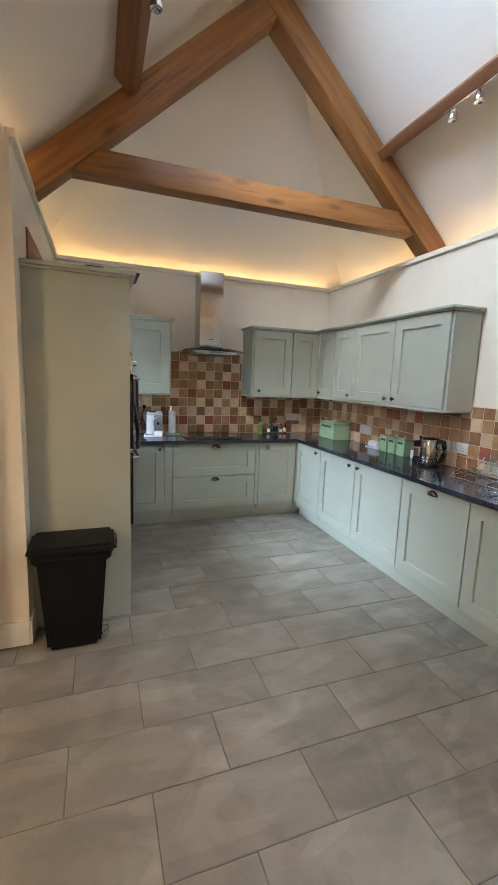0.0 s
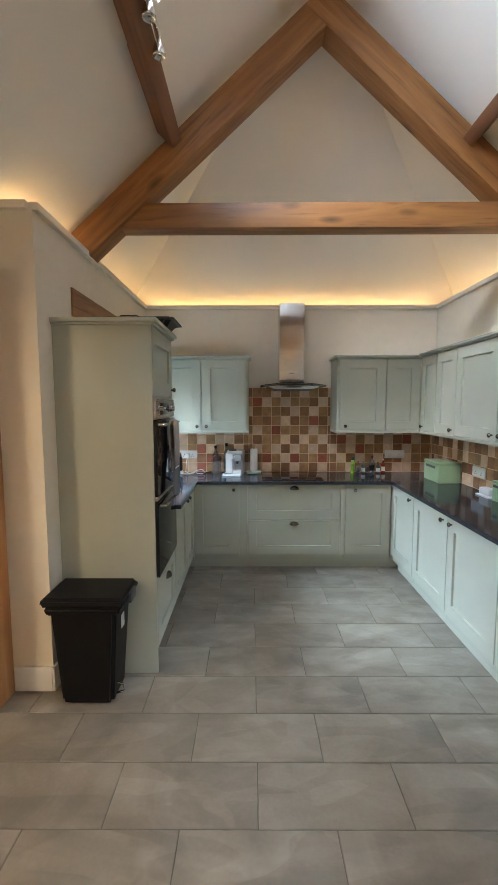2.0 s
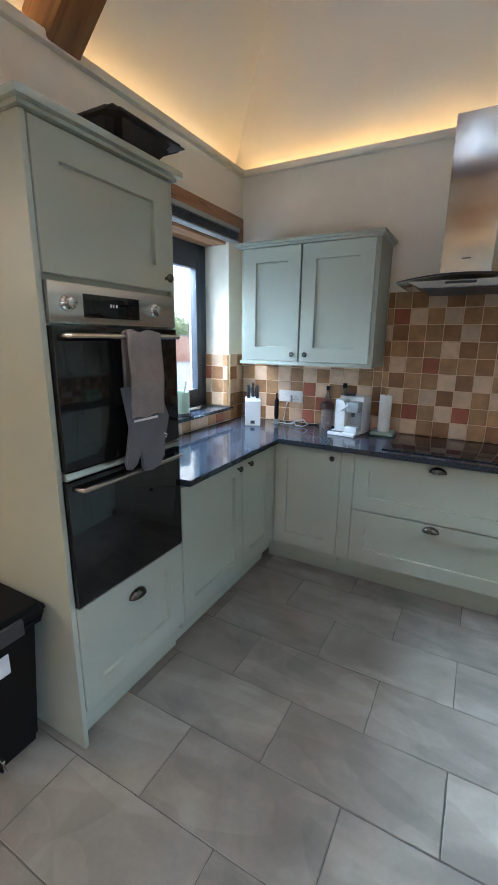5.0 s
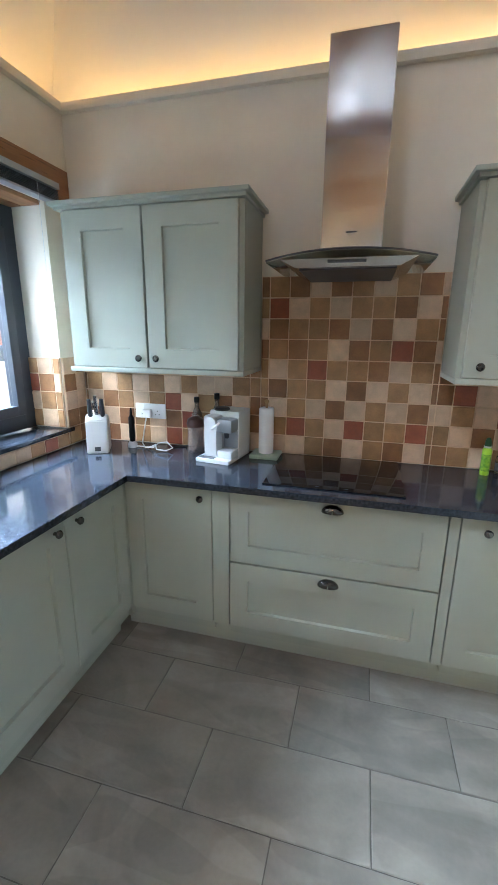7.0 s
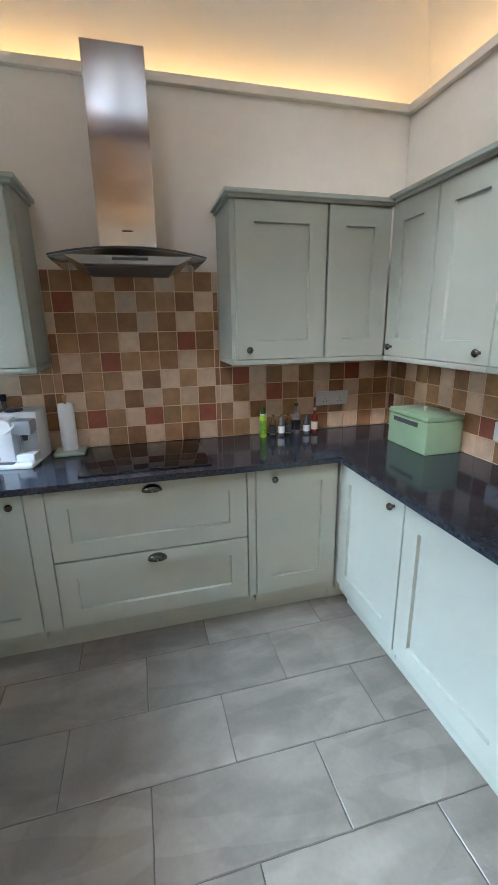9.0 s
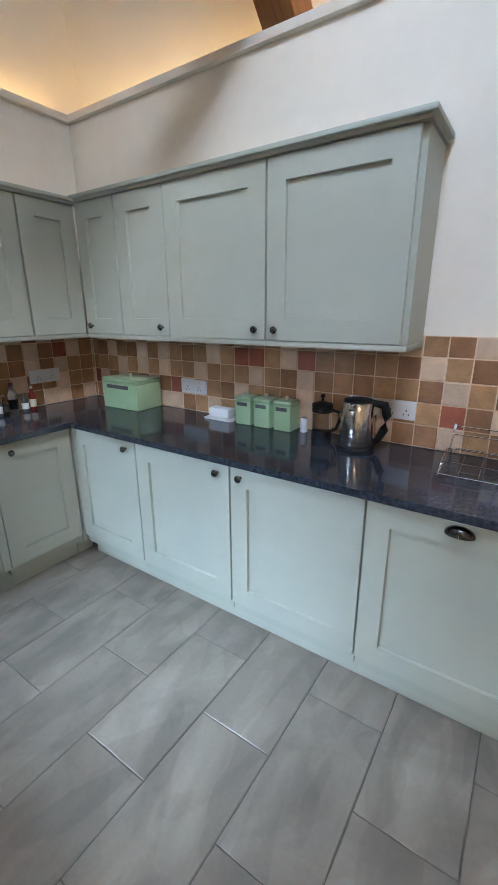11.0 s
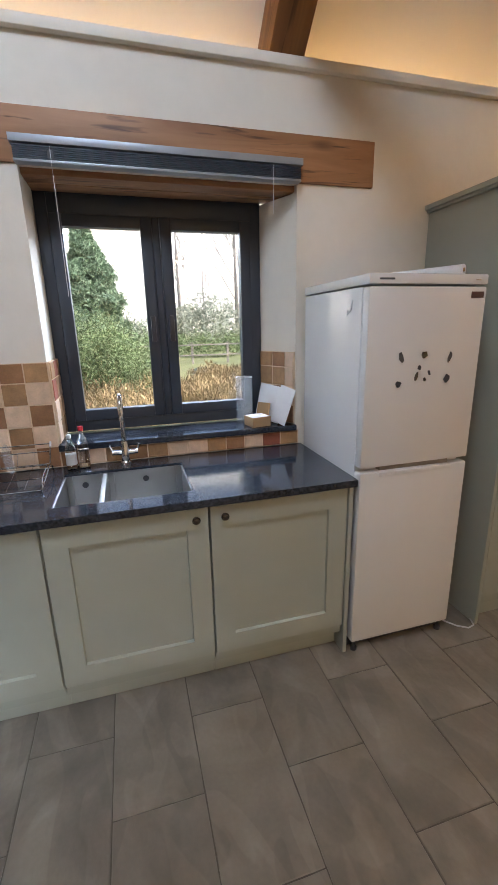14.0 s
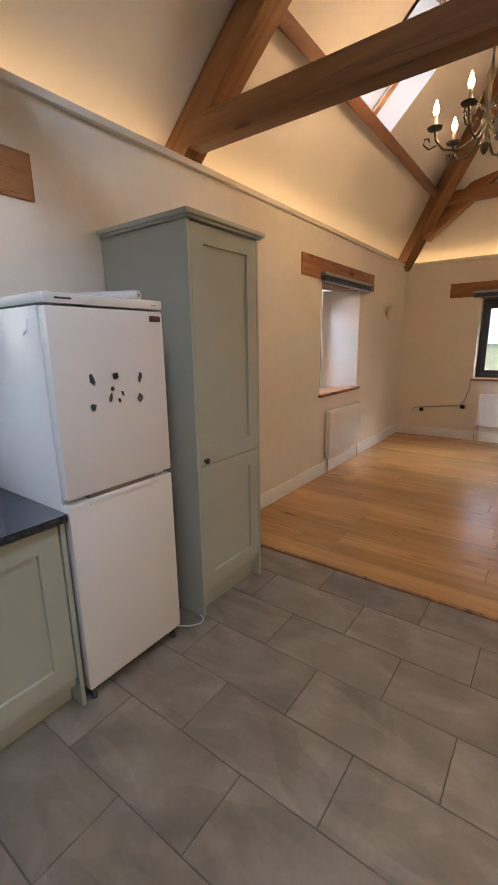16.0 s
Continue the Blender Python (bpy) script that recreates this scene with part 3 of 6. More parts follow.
def blind(axis, face, side, a0, a1, z):
    """A raised venetian blind: rail above, a dense stack of slats and two cords."""
    t = thing("venetian_blind", pose(0, 0, 0), "raised grey venetian blind under the lintel", "blind", "blinds")
    def bx(d0, d1, a, b, lo, hi, bv=0.002):
        d0, d1 = sorted((face - side * d0, face - side * d1))
        return boxmesh(d0, d1, a, b, lo, hi, bevel=bv) if axis == "y" else boxmesh(a, b, d0, d1, lo, hi, bevel=bv)
    part("head_rail", bx(0.014, 0.065, a0, a1, z + 0.066, z + 0.094), PALE_METAL, t, "pale grey head rail")
    for k in range(7):
        part("slat", bx(0.016, 0.062, a0 + 0.01, a1 - 0.01, z + 0.012 + k * 0.007, z + 0.016 + k * 0.007, 0), ANTHRACITE, t)
    part("bottom_rail", bx(0.016, 0.062, a0 + 0.008, a1 - 0.008, z, z + 0.01), PALE_METAL, t)
    for f in (0.12, 0.88):
        a = a0 + (a1 - a0) * f
        part("cord", bx(0.0645, 0.0663, a - 0.0009, a + 0.0009, z - (0.5 if f > 0.5 else 0.14), z + 0.06, 0), WHITE_PLASTIC, t)
        part("clip", bx(0.0625, 0.066, a - 0.012, a + 0.012, z + 0.012, z + 0.045), DARK, t)


lintel("y", XR, 1, 0.46, 2.425, 2.155, 2.355, W1[0], W1[1])
lintel("y", XR, 1, -4.0, -2.08, 2.13, 2.33, W2[0], W2[1])
lintel("x", YF, -1, 0.45, 2.32, 2.10, 2.30, W3[0], W3[1])
lintel("y", XL, -1, 3.10, 4.935, 2.16, 2.335, W4[0], W4[1])
blind("y", XR, 1, 0.855, 2.07, 2.145)
blind("y", XR, 1, -3.78, -2.46, 2.10)
blind("x", YF, -1, 0.75, 2.0, 2.08)
blind("y", XL, -1, 3.47, 4.79, 2.14)
for nm, b, mat in (("window_sill", (XR - 0.025, XR + 0.25, W1[0] - 0.0, W1[1] + 0.0, W1[2] + 0.002, W1[2] + 0.032), GRANITE),
                   ("window_sill", (XL - 0.25, XL + 0.02, W4[0], W4[1] + 0.04, W4[2] + 0.002, W4[2] + 0.025), GRANITE),
                   ("window_sill", (XR - 0.04, XR + 0.343, W2[0] - 0.03, W2[1] + 0.03, W2[2] - 0.02, W2[2] + 0.012), LINTEL_Y),
                   ("window_sill", (W3[0] - 0.03, W3[1] + 0.03, YF - 0.2, YF + 0.04, W3[2] - 0.02, W3[2] + 0.012), LINTEL_Y)):
    solid(nm, boxmesh(*b, bevel=0.004), mat, "polished dark granite window sill" if mat == GRANITE else "stained wooden window sill", "window sill", "structure")


# ---- kitchen units ----
def door_mesh(w, h, stile=0.085, t=0.02):
    """A shaker door: local x to the right, z up, front toward -y at y = 0."""
    bm = bmesh.new()
    made = box(bm, 0, w, 0, t, 0, h)
    front = next(f for f in bm.faces if f.normal.y < -0.9)
    bmesh.ops.inset_region(bm, faces=[front], thickness=min(stile, w * 0.27, h * 0.3), depth=0.0, use_even_offset=True)
    bmesh.ops.inset_region(bm, faces=[front], thickness=0.0025, depth=-0.014, use_even_offset=True)
    outer = [e for e in bm.edges if all(abs(v.co.y) < 1e-6 and (min(abs(v.co.x), abs(v.co.x - w)) < 1e-6 or min(abs(v.co.z), abs(v.co.z - h)) < 1e-6) for v in e.verts)]
    rim = [e for e in outer if len({round(v.co.x, 4) for v in e.verts}) == 1 or len({round(v.co.z, 4) for v in e.verts}) == 1]
    bmesh.ops.bevel(bm, geom=rim, offset=0.002, segments=1, affect="EDGES")
    return bm


def knob(parent, x, z):
    bm = lathe([(0.007, 0), (0.006, -0.012), (0.015, -0.017), (0.0165, -0.024), (0.012, -0.030), (0.004, -0.032)], 14, x, 0, z, axis="y")
    part("knob", bm, PEWTER, parent, "dark pewter knob")


def cup(parent, x, z):
    """A half-round cup pull."""
    bm = bmesh.new()
    n, k = 14, 6
    rows = []
    for j in range(k + 1):
        v = j / k * math.pi / 2
        rows.append([bm.verts.new((x + 0.046 * math.cos(u) * math.cos(v * 0.98), -0.027 * math.sin(v) - 0.002, z + 0.034 * math.sin(u) * (0.35 + 0.65 * math.cos(v * 0.9)) - 0.008))
                     for u in [i / n * math.pi for i in range(n + 1)]])
    for a, b in zip(rows, rows[1:]):
        for i in range(n):
            bm.faces.new((a[i], a[i + 1], b[i + 1], b[i]))
    bmesh.ops.recalc_face_normals(bm, faces=bm.faces)
    ob = part("cup_handle", bm, PEWTER, parent, "dark pewter cup handle", smooth=60)
    mod = ob.modifiers.new("thickness", "SOLIDIFY")
    mod.thickness = 0.003


DB, DT = 0.150, 0.840      # door bottom and top
GAP = 0.003


def base_unit(m, w, fronts, label, depth=0.56, group="base units", top=TOP - 0.031):
    """fronts: (x0, x1, z0, z1, kind, handle x, handle z), kind 'knob', 'cup' or '' on a door; local x along the run."""
    t = thing("base_cabinet", m, label, "kitchen cabinet", group)
    part("body", boxmesh(0.001, w - 0.001, 0.0215, depth, 0.10, top), CARCASS, t, smooth=None)
    part("plinth", boxmesh(0.0, w, 0.075, 0.09, 0.0, 0.148), SAGE, t, smooth=None)
    for x0, x1, z0, z1, kind, hx, hz in fronts:
        d = part("drawer_front" if kind == "cup" and z1 - z0 < 0.5 else "door", door_mesh(x1 - x0 - 2 * GAP, z1 - z0 - 2 * GAP), SAGE, t, m=pose(x0 + GAP, 0, z0 + GAP), smooth=20)
        if kind == "knob":
            knob(d, hx - x0, hz - z0)
        elif kind == "cup":
            cup(d, hx - x0, hz - z0)
    return t


FH, FR, FL = 4.405, 2.372, 0.46     # door faces of the hood, sink and oven runs
hood_m = lambda x: pose(x, FH, 0)
right_m = lambda y: pose(FR, y, 0, 0, 0, -90)
left_m = lambda y: pose(FL, y, 0, 0, 0, 90)
LAB = "sage green shaker base cabinet under granite"
# hood run
base_unit(hood_m(0.46), 0.44, [(0.0, 0.44, DB, DT, "knob", 0.385, 0.79)], LAB + " with one knob", 0.53)
part("filler", boxmesh(0, 0.078, 0, 0.02, DB, DT), SAGE, thing("filler_panel", hood_m(0.901), "narrow sage green filler panel between cabinets", "filler panel"))
base_unit(hood_m(0.980), 0.90, [(0, 0.90, DB, 0.492, "cup", 0.45, 0.452), (0, 0.90, 0.494, DT, "cup", 0.45, 0.80)], "wide sage green drawer unit with two cup handles under the hob", 0.53)
part("filler", boxmesh(0, 0.038, 0, 0.02, DB, DT), SAGE, thing("filler_panel", hood_m(1.882), "narrow sage green filler panel between cabinets", "filler panel"))
base_unit(hood_m(1.922), 0.44, [(0.0, 0.44, DB, DT, "knob", 0.09, 0.785)], LAB + " in the corner", 0.53)
# sink run, from the corner southwards
for y0, w, hx, kind in ((4.40, 0.53, 0.46, "knob"), (3.868, 0.598, 0.53, "knob"), (3.268, 0.600, 0.055, "knob"), (2.666, 0.598, 0.30, "cup"),
                        (2.066, 0.604, 0.548, "knob"), (1.460, 0.600, 0.055, "knob")):
    base_unit(right_m(y0), w, [(0, w, DB, DT, kind, hx, 0.795 if kind == "knob" else 0.80)],
              "sage green dishwasher front with a cup handle" if kind == "cup" else LAB, top=0.62 if y0 == 2.066 else TOP - 0.031)
# oven run
base_unit(left_m(3.425), 0.56, [(0, 0.56, DB, DT, "knob", 0.50, 0.79)], LAB + " by the tall oven unit", 0.52)
base_unit(left_m(3.987), 0.41, [(0, 0.41, DB, DT, "knob", 0.06, 0.79)], LAB + " in the corner", 0.52)
end = thing("end_panel", pose(0, 0, 0), "sage green end panel beside the fridge", "end panel")
part("panel", boxmesh(FR - 0.005, XR - 0.01, 0.838, 0.857, 0, TOP - 0.031, bevel=0.002), SAGE, end)

# worktop with the sink cut-out
SX0, SX1, SY0, SY1 = 2.452, 2.838, 1.505, 2.03
wt = thing("worktop", pose(0, 0, 0), "polished dark blue-grey granite worktop running round three sides", "worktop")
EY = 4.362
for nm, b in (("slab", (FR - 0.026, XR - 0.012, 0.832, SY0, TOP - 0.03, TOP)), ("slab", (FR - 0.026, SX0, SY0, SY1, TOP - 0.03, TOP)),
              ("slab", (SX1, XR - 0.012, SY0, SY1, TOP - 0.03, TOP)), ("slab", (FR - 0.026, XR - 0.012, SY1, YB - 0.012, TOP - 0.03, TOP)),
              ("slab", (0.505, FR - 0.026, EY, YB - 0.012, TOP - 0.03, TOP)), ("slab", (XL + 0.012, 0.505, 3.43, YB - 0.012, TOP - 0.03, TOP))):
    part(nm, boxmesh(*b), GRANITE, wt, smooth=None)


def wall_unit(m, w, doors, label, depth=0.335, zb=1.335, zt=2.052, left_end=False, right_end=False):
    """Wall cupboard with a light rail below and a cornice above. doors: (x0, x1, knob x or None)."""
    t = thing("wall_cabinet", m, label, "kitchen cabinet", "wall cabinets")
    part("body", boxmesh(0.0, w, 0.0215, depth, zb + 0.012, zt), CARCASS, t, smooth=None)
    part("light_rail", boxmesh(-0.004 if left_end else 0.0, w + (0.004 if right_end else 0.0), -0.004, depth - 0.01, zb - 0.012, zb + 0.011, bevel=0.003), SAGE, t)
    xl, xr = (-0.03 if left_end else 0.0), w + (0.03 if right_end else 0.0)
    bm = bmesh.new()
    box(bm, xl * 0.4, w + (xr - w) * 0.4, -0.012, depth, zt + 0.001, zt + 0.014)
    box(bm, xl, xr, -0.032, depth, zt + 0.0145, zt + 0.034, bevel=0.005)
    part("cornice", bm, SAGE, t)
    for x0, x1, kx in doors:
        d = part("door", door_mesh(x1 - x0 - 2 * GAP, zt - zb - 0.016, 0.088), SAGE, t, m=pose(x0 + GAP, 0, zb + 0.014), smooth=20)
        if kx is not None:
            knob(d, kx - x0, 0.045)
    return t


UF, UR = 4.585, 2.685
WLAB = "sage green shaker wall cabinet with cornice"
wall_unit(pose(0.095, UF, 0), 0.895, [(0.02, 0.425, 0.385), (0.43, 0.875, 0.475)], WLAB + ", two doors", 0.34, left_end=True, right_end=True)
wall_unit(pose(1.868, UF, 0), 0.815, [(0.02, 0.475, 0.075), (0.479, 0.815, None)], WLAB + " beside the extractor", 0.34, left_end=True)
wall_unit(pose(UR, 4.583, 0, 0, 0, -90), 0.70, [(0.0, 0.33, 0.06), (0.335, 0.70, 0.65)], WLAB + " in the corner", 0.275, zt=2.064)
wall_unit(pose(UR, 3.882, 0, 0, 0, -90), 1.215, [(0.0, 0.592, 0.54), (0.596, 1.195, 0.645)], WLAB + ", two wide doors", 0.275, zt=2.064, right_end=True)

# plinth returns and corner posts that close the runs
for b in ((0.40, 0.47, 4.475, 4.49), (0.895, 0.985, 4.48, 4.495), (1.875, 1.925, 4.48, 4.495), (2.355, 2.46, 4.475, 4.49)):
    solid("plinth", boxmesh(b[0], b[1], b[2], b[3], 0, 0.147), SAGE, "sage green plinth strip under the cabinets", "plinth", "structure", smooth=None)
for b in ((0.425, 0.459, 4.398, 4.440), (2.373, 2.405, 4.402, 4.440)):
    solid("corner_post", boxmesh(*b, 0.10, TOP - 0.031, bevel=0.002), SAGE, "narrow sage green corner post between two runs", "corner post", smooth=None)

# ---- tall oven housing ----
tall = thing("oven_housing", left_m(2.82), "tall sage green cabinet housing a built-in double oven", "kitchen cabinet")
TW, TD = 0.605, FL - XL
part("side_panel", boxmesh(0.0, 0.019, 0.004, TD - 0.002, 0, 2.055, bevel=0.002), SAGE, tall)
part("side_panel", boxmesh(TW - 0.019, TW, 0.004, TD - 0.002, 0.15, 2.055, bevel=0.002), SAGE, tall)
part("body", boxmesh(0.02, TW - 0.02, 0.023, TD - 0.002, 0.1, 2.054), CARCASS, tall, smooth=None)
part("plinth", boxmesh(0.02, TW - 0.001, 0.06, 0.075, 0, 0.148), SAGE, tall, smooth=None)
bm = bmesh.new()
box(bm, -0.012, TW + 0.012, -0.012, TD - 0.002, 2.056, 2.068)
box(bm, -0.028, TW + 0.028, -0.032, TD - 0.002, 2.0685, 2.092, bevel=0.006)
part("cornice", bm, SAGE, tall)
d = part("door", door_mesh(TW - 0.044, 0.385), SAGE, tall, m=pose(0.022, 0, 1.665), smooth=20)
knob(d, TW - 0.075, 0.045)
d = part("drawer_front", door_mesh(TW - 0.044, 0.425), SAGE, tall, m=pose(0.022, 0, 0.155), smooth=20)
cup(d, (TW - 0.044) / 2, 0.33)
oven = thing("double_oven", left_m(2.842), "built-in black glass and steel double oven", "oven")
OW = 0.561
part("control_panel", boxmesh(0, OW, -0.012, 0.02, 1.527, 1.645, bevel=0.003), STEEL, oven, "brushed steel control panel")
part("display", boxmesh(0.12, 0.36, -0.0145, -0.011, 1.548, 1.618, bevel=0.001), BLACK_GLASS, oven, "black clock display")
for x in (0.06, 0.44):
    part("dial", lathe([(0.024, 0), (0.024, -0.006), (0.017, -0.01), (0.015, -0.028), (0.004, -0.03)], 20, x, -0.012, 1.585, axis="y"), CHROME, oven, "steel dial")
for x0, x1, z0, z1 in ((0.225, 0.232, 1.583, 1.593), (0.236, 0.243, 1.583, 1.593), (0.25, 0.257, 1.583, 1.593)):
    part("digit", boxmesh(x0, x1, -0.0152, -0.0146, z0, z1), WHITE_PLASTIC, oven, smooth=None)
top_door = part("upper_door", boxmesh(0, OW, -0.016, 0.02, 1.075, 1.521, bevel=0.004), BLACK_GLASS, oven, "black glass oven door")
part("handle", tube([(0.03, -0.016, 1.492), (0.03, -0.05, 1.492), (OW - 0.03, -0.05, 1.492), (OW - 0.03, -0.016, 1.492)], 0.009, 10), STEEL, top_door, "steel bar handle")
part("base_trim", boxmesh(0, OW, -0.014, 0.02, 0.583, 0.590, bevel=0.002), STEEL, oven, "thin steel trim")
part("divider", boxmesh(0, OW, -0.013, 0.02, 1.045, 1.071, bevel=0.002), STEEL, oven)
low_door = part("lower_door", boxmesh(0, OW, -0.016, 0.02, 0.592, 1.041, bevel=0.004), BLACK_GLASS, oven, "black glass oven door")
part("handle", tube([(0.03, -0.016, 1.012), (0.03, -0.05, 1.012), (OW - 0.03, -0.05, 1.012), (OW - 0.03, -0.016, 1.012)], 0.009, 10), STEEL, low_door, "steel bar handle")


def cloth(width, drop_front, drop_back, bump):
    """A folded cloth over a bar along x at the origin: front toward -y."""
    bm = bmesh.new()
    prof = [(0.014, -drop_back), (0.015, -0.02)] + [(0.014 * math.cos(a), 0.012 * math.sin(a)) for a in [k * math.pi / 8 for k in range(9)]] + [(-0.018, -0.03), (-0.021, -drop_front * 0.5), (-0.019, -drop_front)]
    n = 16
    rows = []
    for i in range(n + 1):
        x = width * i / n
        w = bump * math.sin(i * 0.9) + bump * 0.5 * math.sin(i * 2.3)
        rows.append([bm.verts.new((x + 0.004 * math.sin(p[1] * 30), p[0] * 1.0 - (w if p[0] < 0 else 0), p[1] + 0.004 * math.sin(i * 0.7))) for p in prof])
    for a, b in zip(rows, rows[1:]):
        for k in range(len(prof) - 1):
            bm.faces.new((a[k], a[k + 1], b[k + 1], b[k]))
    bmesh.ops.recalc_face_normals(bm, faces=bm.faces)
    return bm


towel = solid("tea_towel", cloth(0.165, 0.285, 0.25, 0.002), CLOTH_TAUPE, "folded taupe waffle towel hanging over the oven handle", "towel", m=left_m(3.085) @ pose(0, -0.052, 1.500), smooth=60)
mod = towel.modifiers.new("thickness", "SOLIDIFY")
mod.thickness = 0.008
mitt = thing("oven_mitts", left_m(3.03) @ pose(0, -0.066, 0.012), "grey quilted double oven mitt hanging below the towel", "oven mitt")
glove = [(0.03, 1.31), (0.035, 1.173), (0.005, 1.05), (0.012, 1.028), (0.038, 1.022), (0.065, 1.037), (0.082, 1.072), (0.086, 1.02), (0.103, 1.001),
         (0.141, 0.994), (0.184, 1.006), (0.21, 1.037), (0.214, 1.09), (0.252, 1.185), (0.227, 1.274), (0.194, 1.33)]
bm = bmesh.new()
near = [bm.verts.new((x, -0.010 + 0.024 * max(0.0, min(1.0, (z - 1.16) / 0.12)), z)) for x, z in glove]
far_ = [bm.verts.new((v.co.x, v.co.y + 0.013, v.co.z)) for v in near]
fs = [bm.faces.new(near), bm.faces.new(far_[::-1])]
for k in range(len(near)):
    j = (k + 1) % len(near)
    bm.faces.new((near[k], far_[k], far_[j], near[j]))
bmesh.ops.recalc_face_normals(bm, faces=bm.faces)
bmesh.ops.bevel(bm, geom=[e for e in bm.edges if len(e.link_faces) == 2 and any(len(f.verts) > 4 for f in e.link_faces)], offset=0.005, segments=2, affect="EDGES")
part("glove", bm, CLOTH_GREY, mitt, smooth=60)
part("hanging_loop", tube([(0.21, -0.003, 1.125), (0.218, -0.016, 1.118), (0.214, -0.012, 1.108)], 0.003, 6), WHITE_PLASTIC, mitt, "white hanging loop")
part("hem", boxmesh(0.055, 0.175, -0.012, -0.006, 1.190, 1.198, bevel=0.002), WHITE_PLASTIC, mitt, "white hem")
tray = thing("roasting_tray", pose(0.27, 3.24, 2.0935), "dark metal roasting tray with flared sides on the oven housing", "tray")
bm = bmesh.new()
loops = [[bm.verts.new((sx * wx, sy * wy, z)) for sx, sy in ((-1, -1), (1, -1), (1, 1), (-1, 1))]
         for wx, wy, z in ((0.205, 0.110, 0.0), (0.245, 0.150, 0.047), (0.265, 0.170, 0.050), (0.265, 0.170, 0.054), (0.242, 0.147, 0.052), (0.202, 0.107, 0.004))]
bm.faces.new(loops[0][::-1])
bm.faces.new(loops[-1])
for lo, hi in zip(loops, loops[1:]):
    for k in range(4):
        bm.faces.new((lo[k], lo[(k + 1) % 4], hi[(k + 1) % 4], hi[k]))
bmesh.ops.recalc_face_normals(bm, faces=bm.faces)
bmesh.ops.bevel(bm, geom=[e for e in bm.edges if abs(e.verts[0].co.z - e.verts[1].co.z) > 0.02], offset=0.03, segments=4, affect="EDGES")
part("tray", bm, TRAY, tray, smooth=30)
part("rim", tube([(-0.265, -0.140, 0.052), (-0.235, -0.170, 0.052), (0.235, -0.170, 0.052), (0.265, -0.140, 0.052), (0.265, 0.140, 0.052), (0.235, 0.170, 0.052), (-0.235, 0.170, 0.052), (-0.265, 0.140, 0.052), (-0.265, -0.140, 0.052)], 0.005, 6), TRAY, tray)
for sy in (-1, 1):
    part("grip", tube([(-0.06, sy * 0.17, 0.052), (-0.05, sy * 0.188, 0.058), (0.05, sy * 0.188, 0.058), (0.06, sy * 0.17, 0.052)], 0.004, 6), TRAY, tray)

# ---- extractor, hob, sink, tap ----
hood = thing("extractor_hood", pose(1.424, YB - 0.0145, 0), "brushed steel chimney extractor with a curved glass visor", "extractor hood")
part("chimney", boxmesh(-0.124, 0.124, -0.25, 0, 1.822, 2.605, bevel=0.004), STEEL, hood, "brushed steel chimney")
bm = bmesh.new()
lo = [bm.verts.new(p) for p in ((-0.19, -0.46, 1.755), (0.19, -0.46, 1.755), (0.19, -0.01, 1.755), (-0.19, -0.01, 1.755))]
hi = [bm.verts.new(p) for p in ((-0.25, -0.475, 1.785), (0.25, -0.475, 1.785), (0.25, -0.005, 1.785), (-0.25, -0.005, 1.785))]
bm.faces.new(lo[::-1])
bm.faces.new(hi)
for k in range(4):
    bm.faces.new((lo[k], lo[(k + 1) % 4], hi[(k + 1) % 4], hi[k]))
part("canopy", bm, STEEL, hood, "steel canopy with filters", smooth=20)
part("filter", boxmesh(-0.18, 0.18, -0.44, -0.05, 1.749, 1.754), DARK, hood, "dark grease filter")
part("control_strip", boxmesh(-0.07, 0.07, -0.476, -0.470, 1.768, 1.778), DARK, hood)
part("badge", boxmesh(-0.022, 0.022, -0.2515, -0.2495, 1.915, 1.921), DARK, hood)
bm = bmesh.new()
grid = []
for i in range(17):
    x = -0.315 + 0.63 * i / 16
    z = 1.812 - 0.024 * (x / 0.315) ** 2
    grid.append([bm.verts.new((x, -0.50 + 0.07 * (x / 0.315) ** 2, z)), bm.verts.new((x, -0.005, z))])
for a, b in zip(grid, grid[1:]):
    bm.faces.new((a[0], b[0], b[1], a[1]))
visor = part("glass_visor", bm, SMOKED, hood, "curved glass visor", smooth=60)
mod = visor.modifiers.new("thickness", "SOLIDIFY")
mod.thickness = 0.007
part("visor_edge", tube([(-0.315 + 0.63 * i / 16, -0.501 + 0.07 * (2 * i / 16 - 1) ** 2, 1.8135 - 0.024 * (2 * i / 16 - 1) ** 2) for i in range(17)], 0.004, 6), DARK, hood, "dark visor edge")
hob = thing("induction_hob", pose(0, 0, 0), "black glass induction hob set into the worktop", "hob")
part("glass", boxmesh(1.125, 1.715, 4.425, 4.915, TOP + 0.001, TOP + 0.006, bevel=0.002), BLACK_GLASS, hob)
for x in (1.36, 1.42, 1.48):
    part("touch_mark", boxmesh(x - 0.008, x + 0.008, 4.445, 4.449, TOP + 0.0061, TOP + 0.0064), DARK, hob, smooth=None)

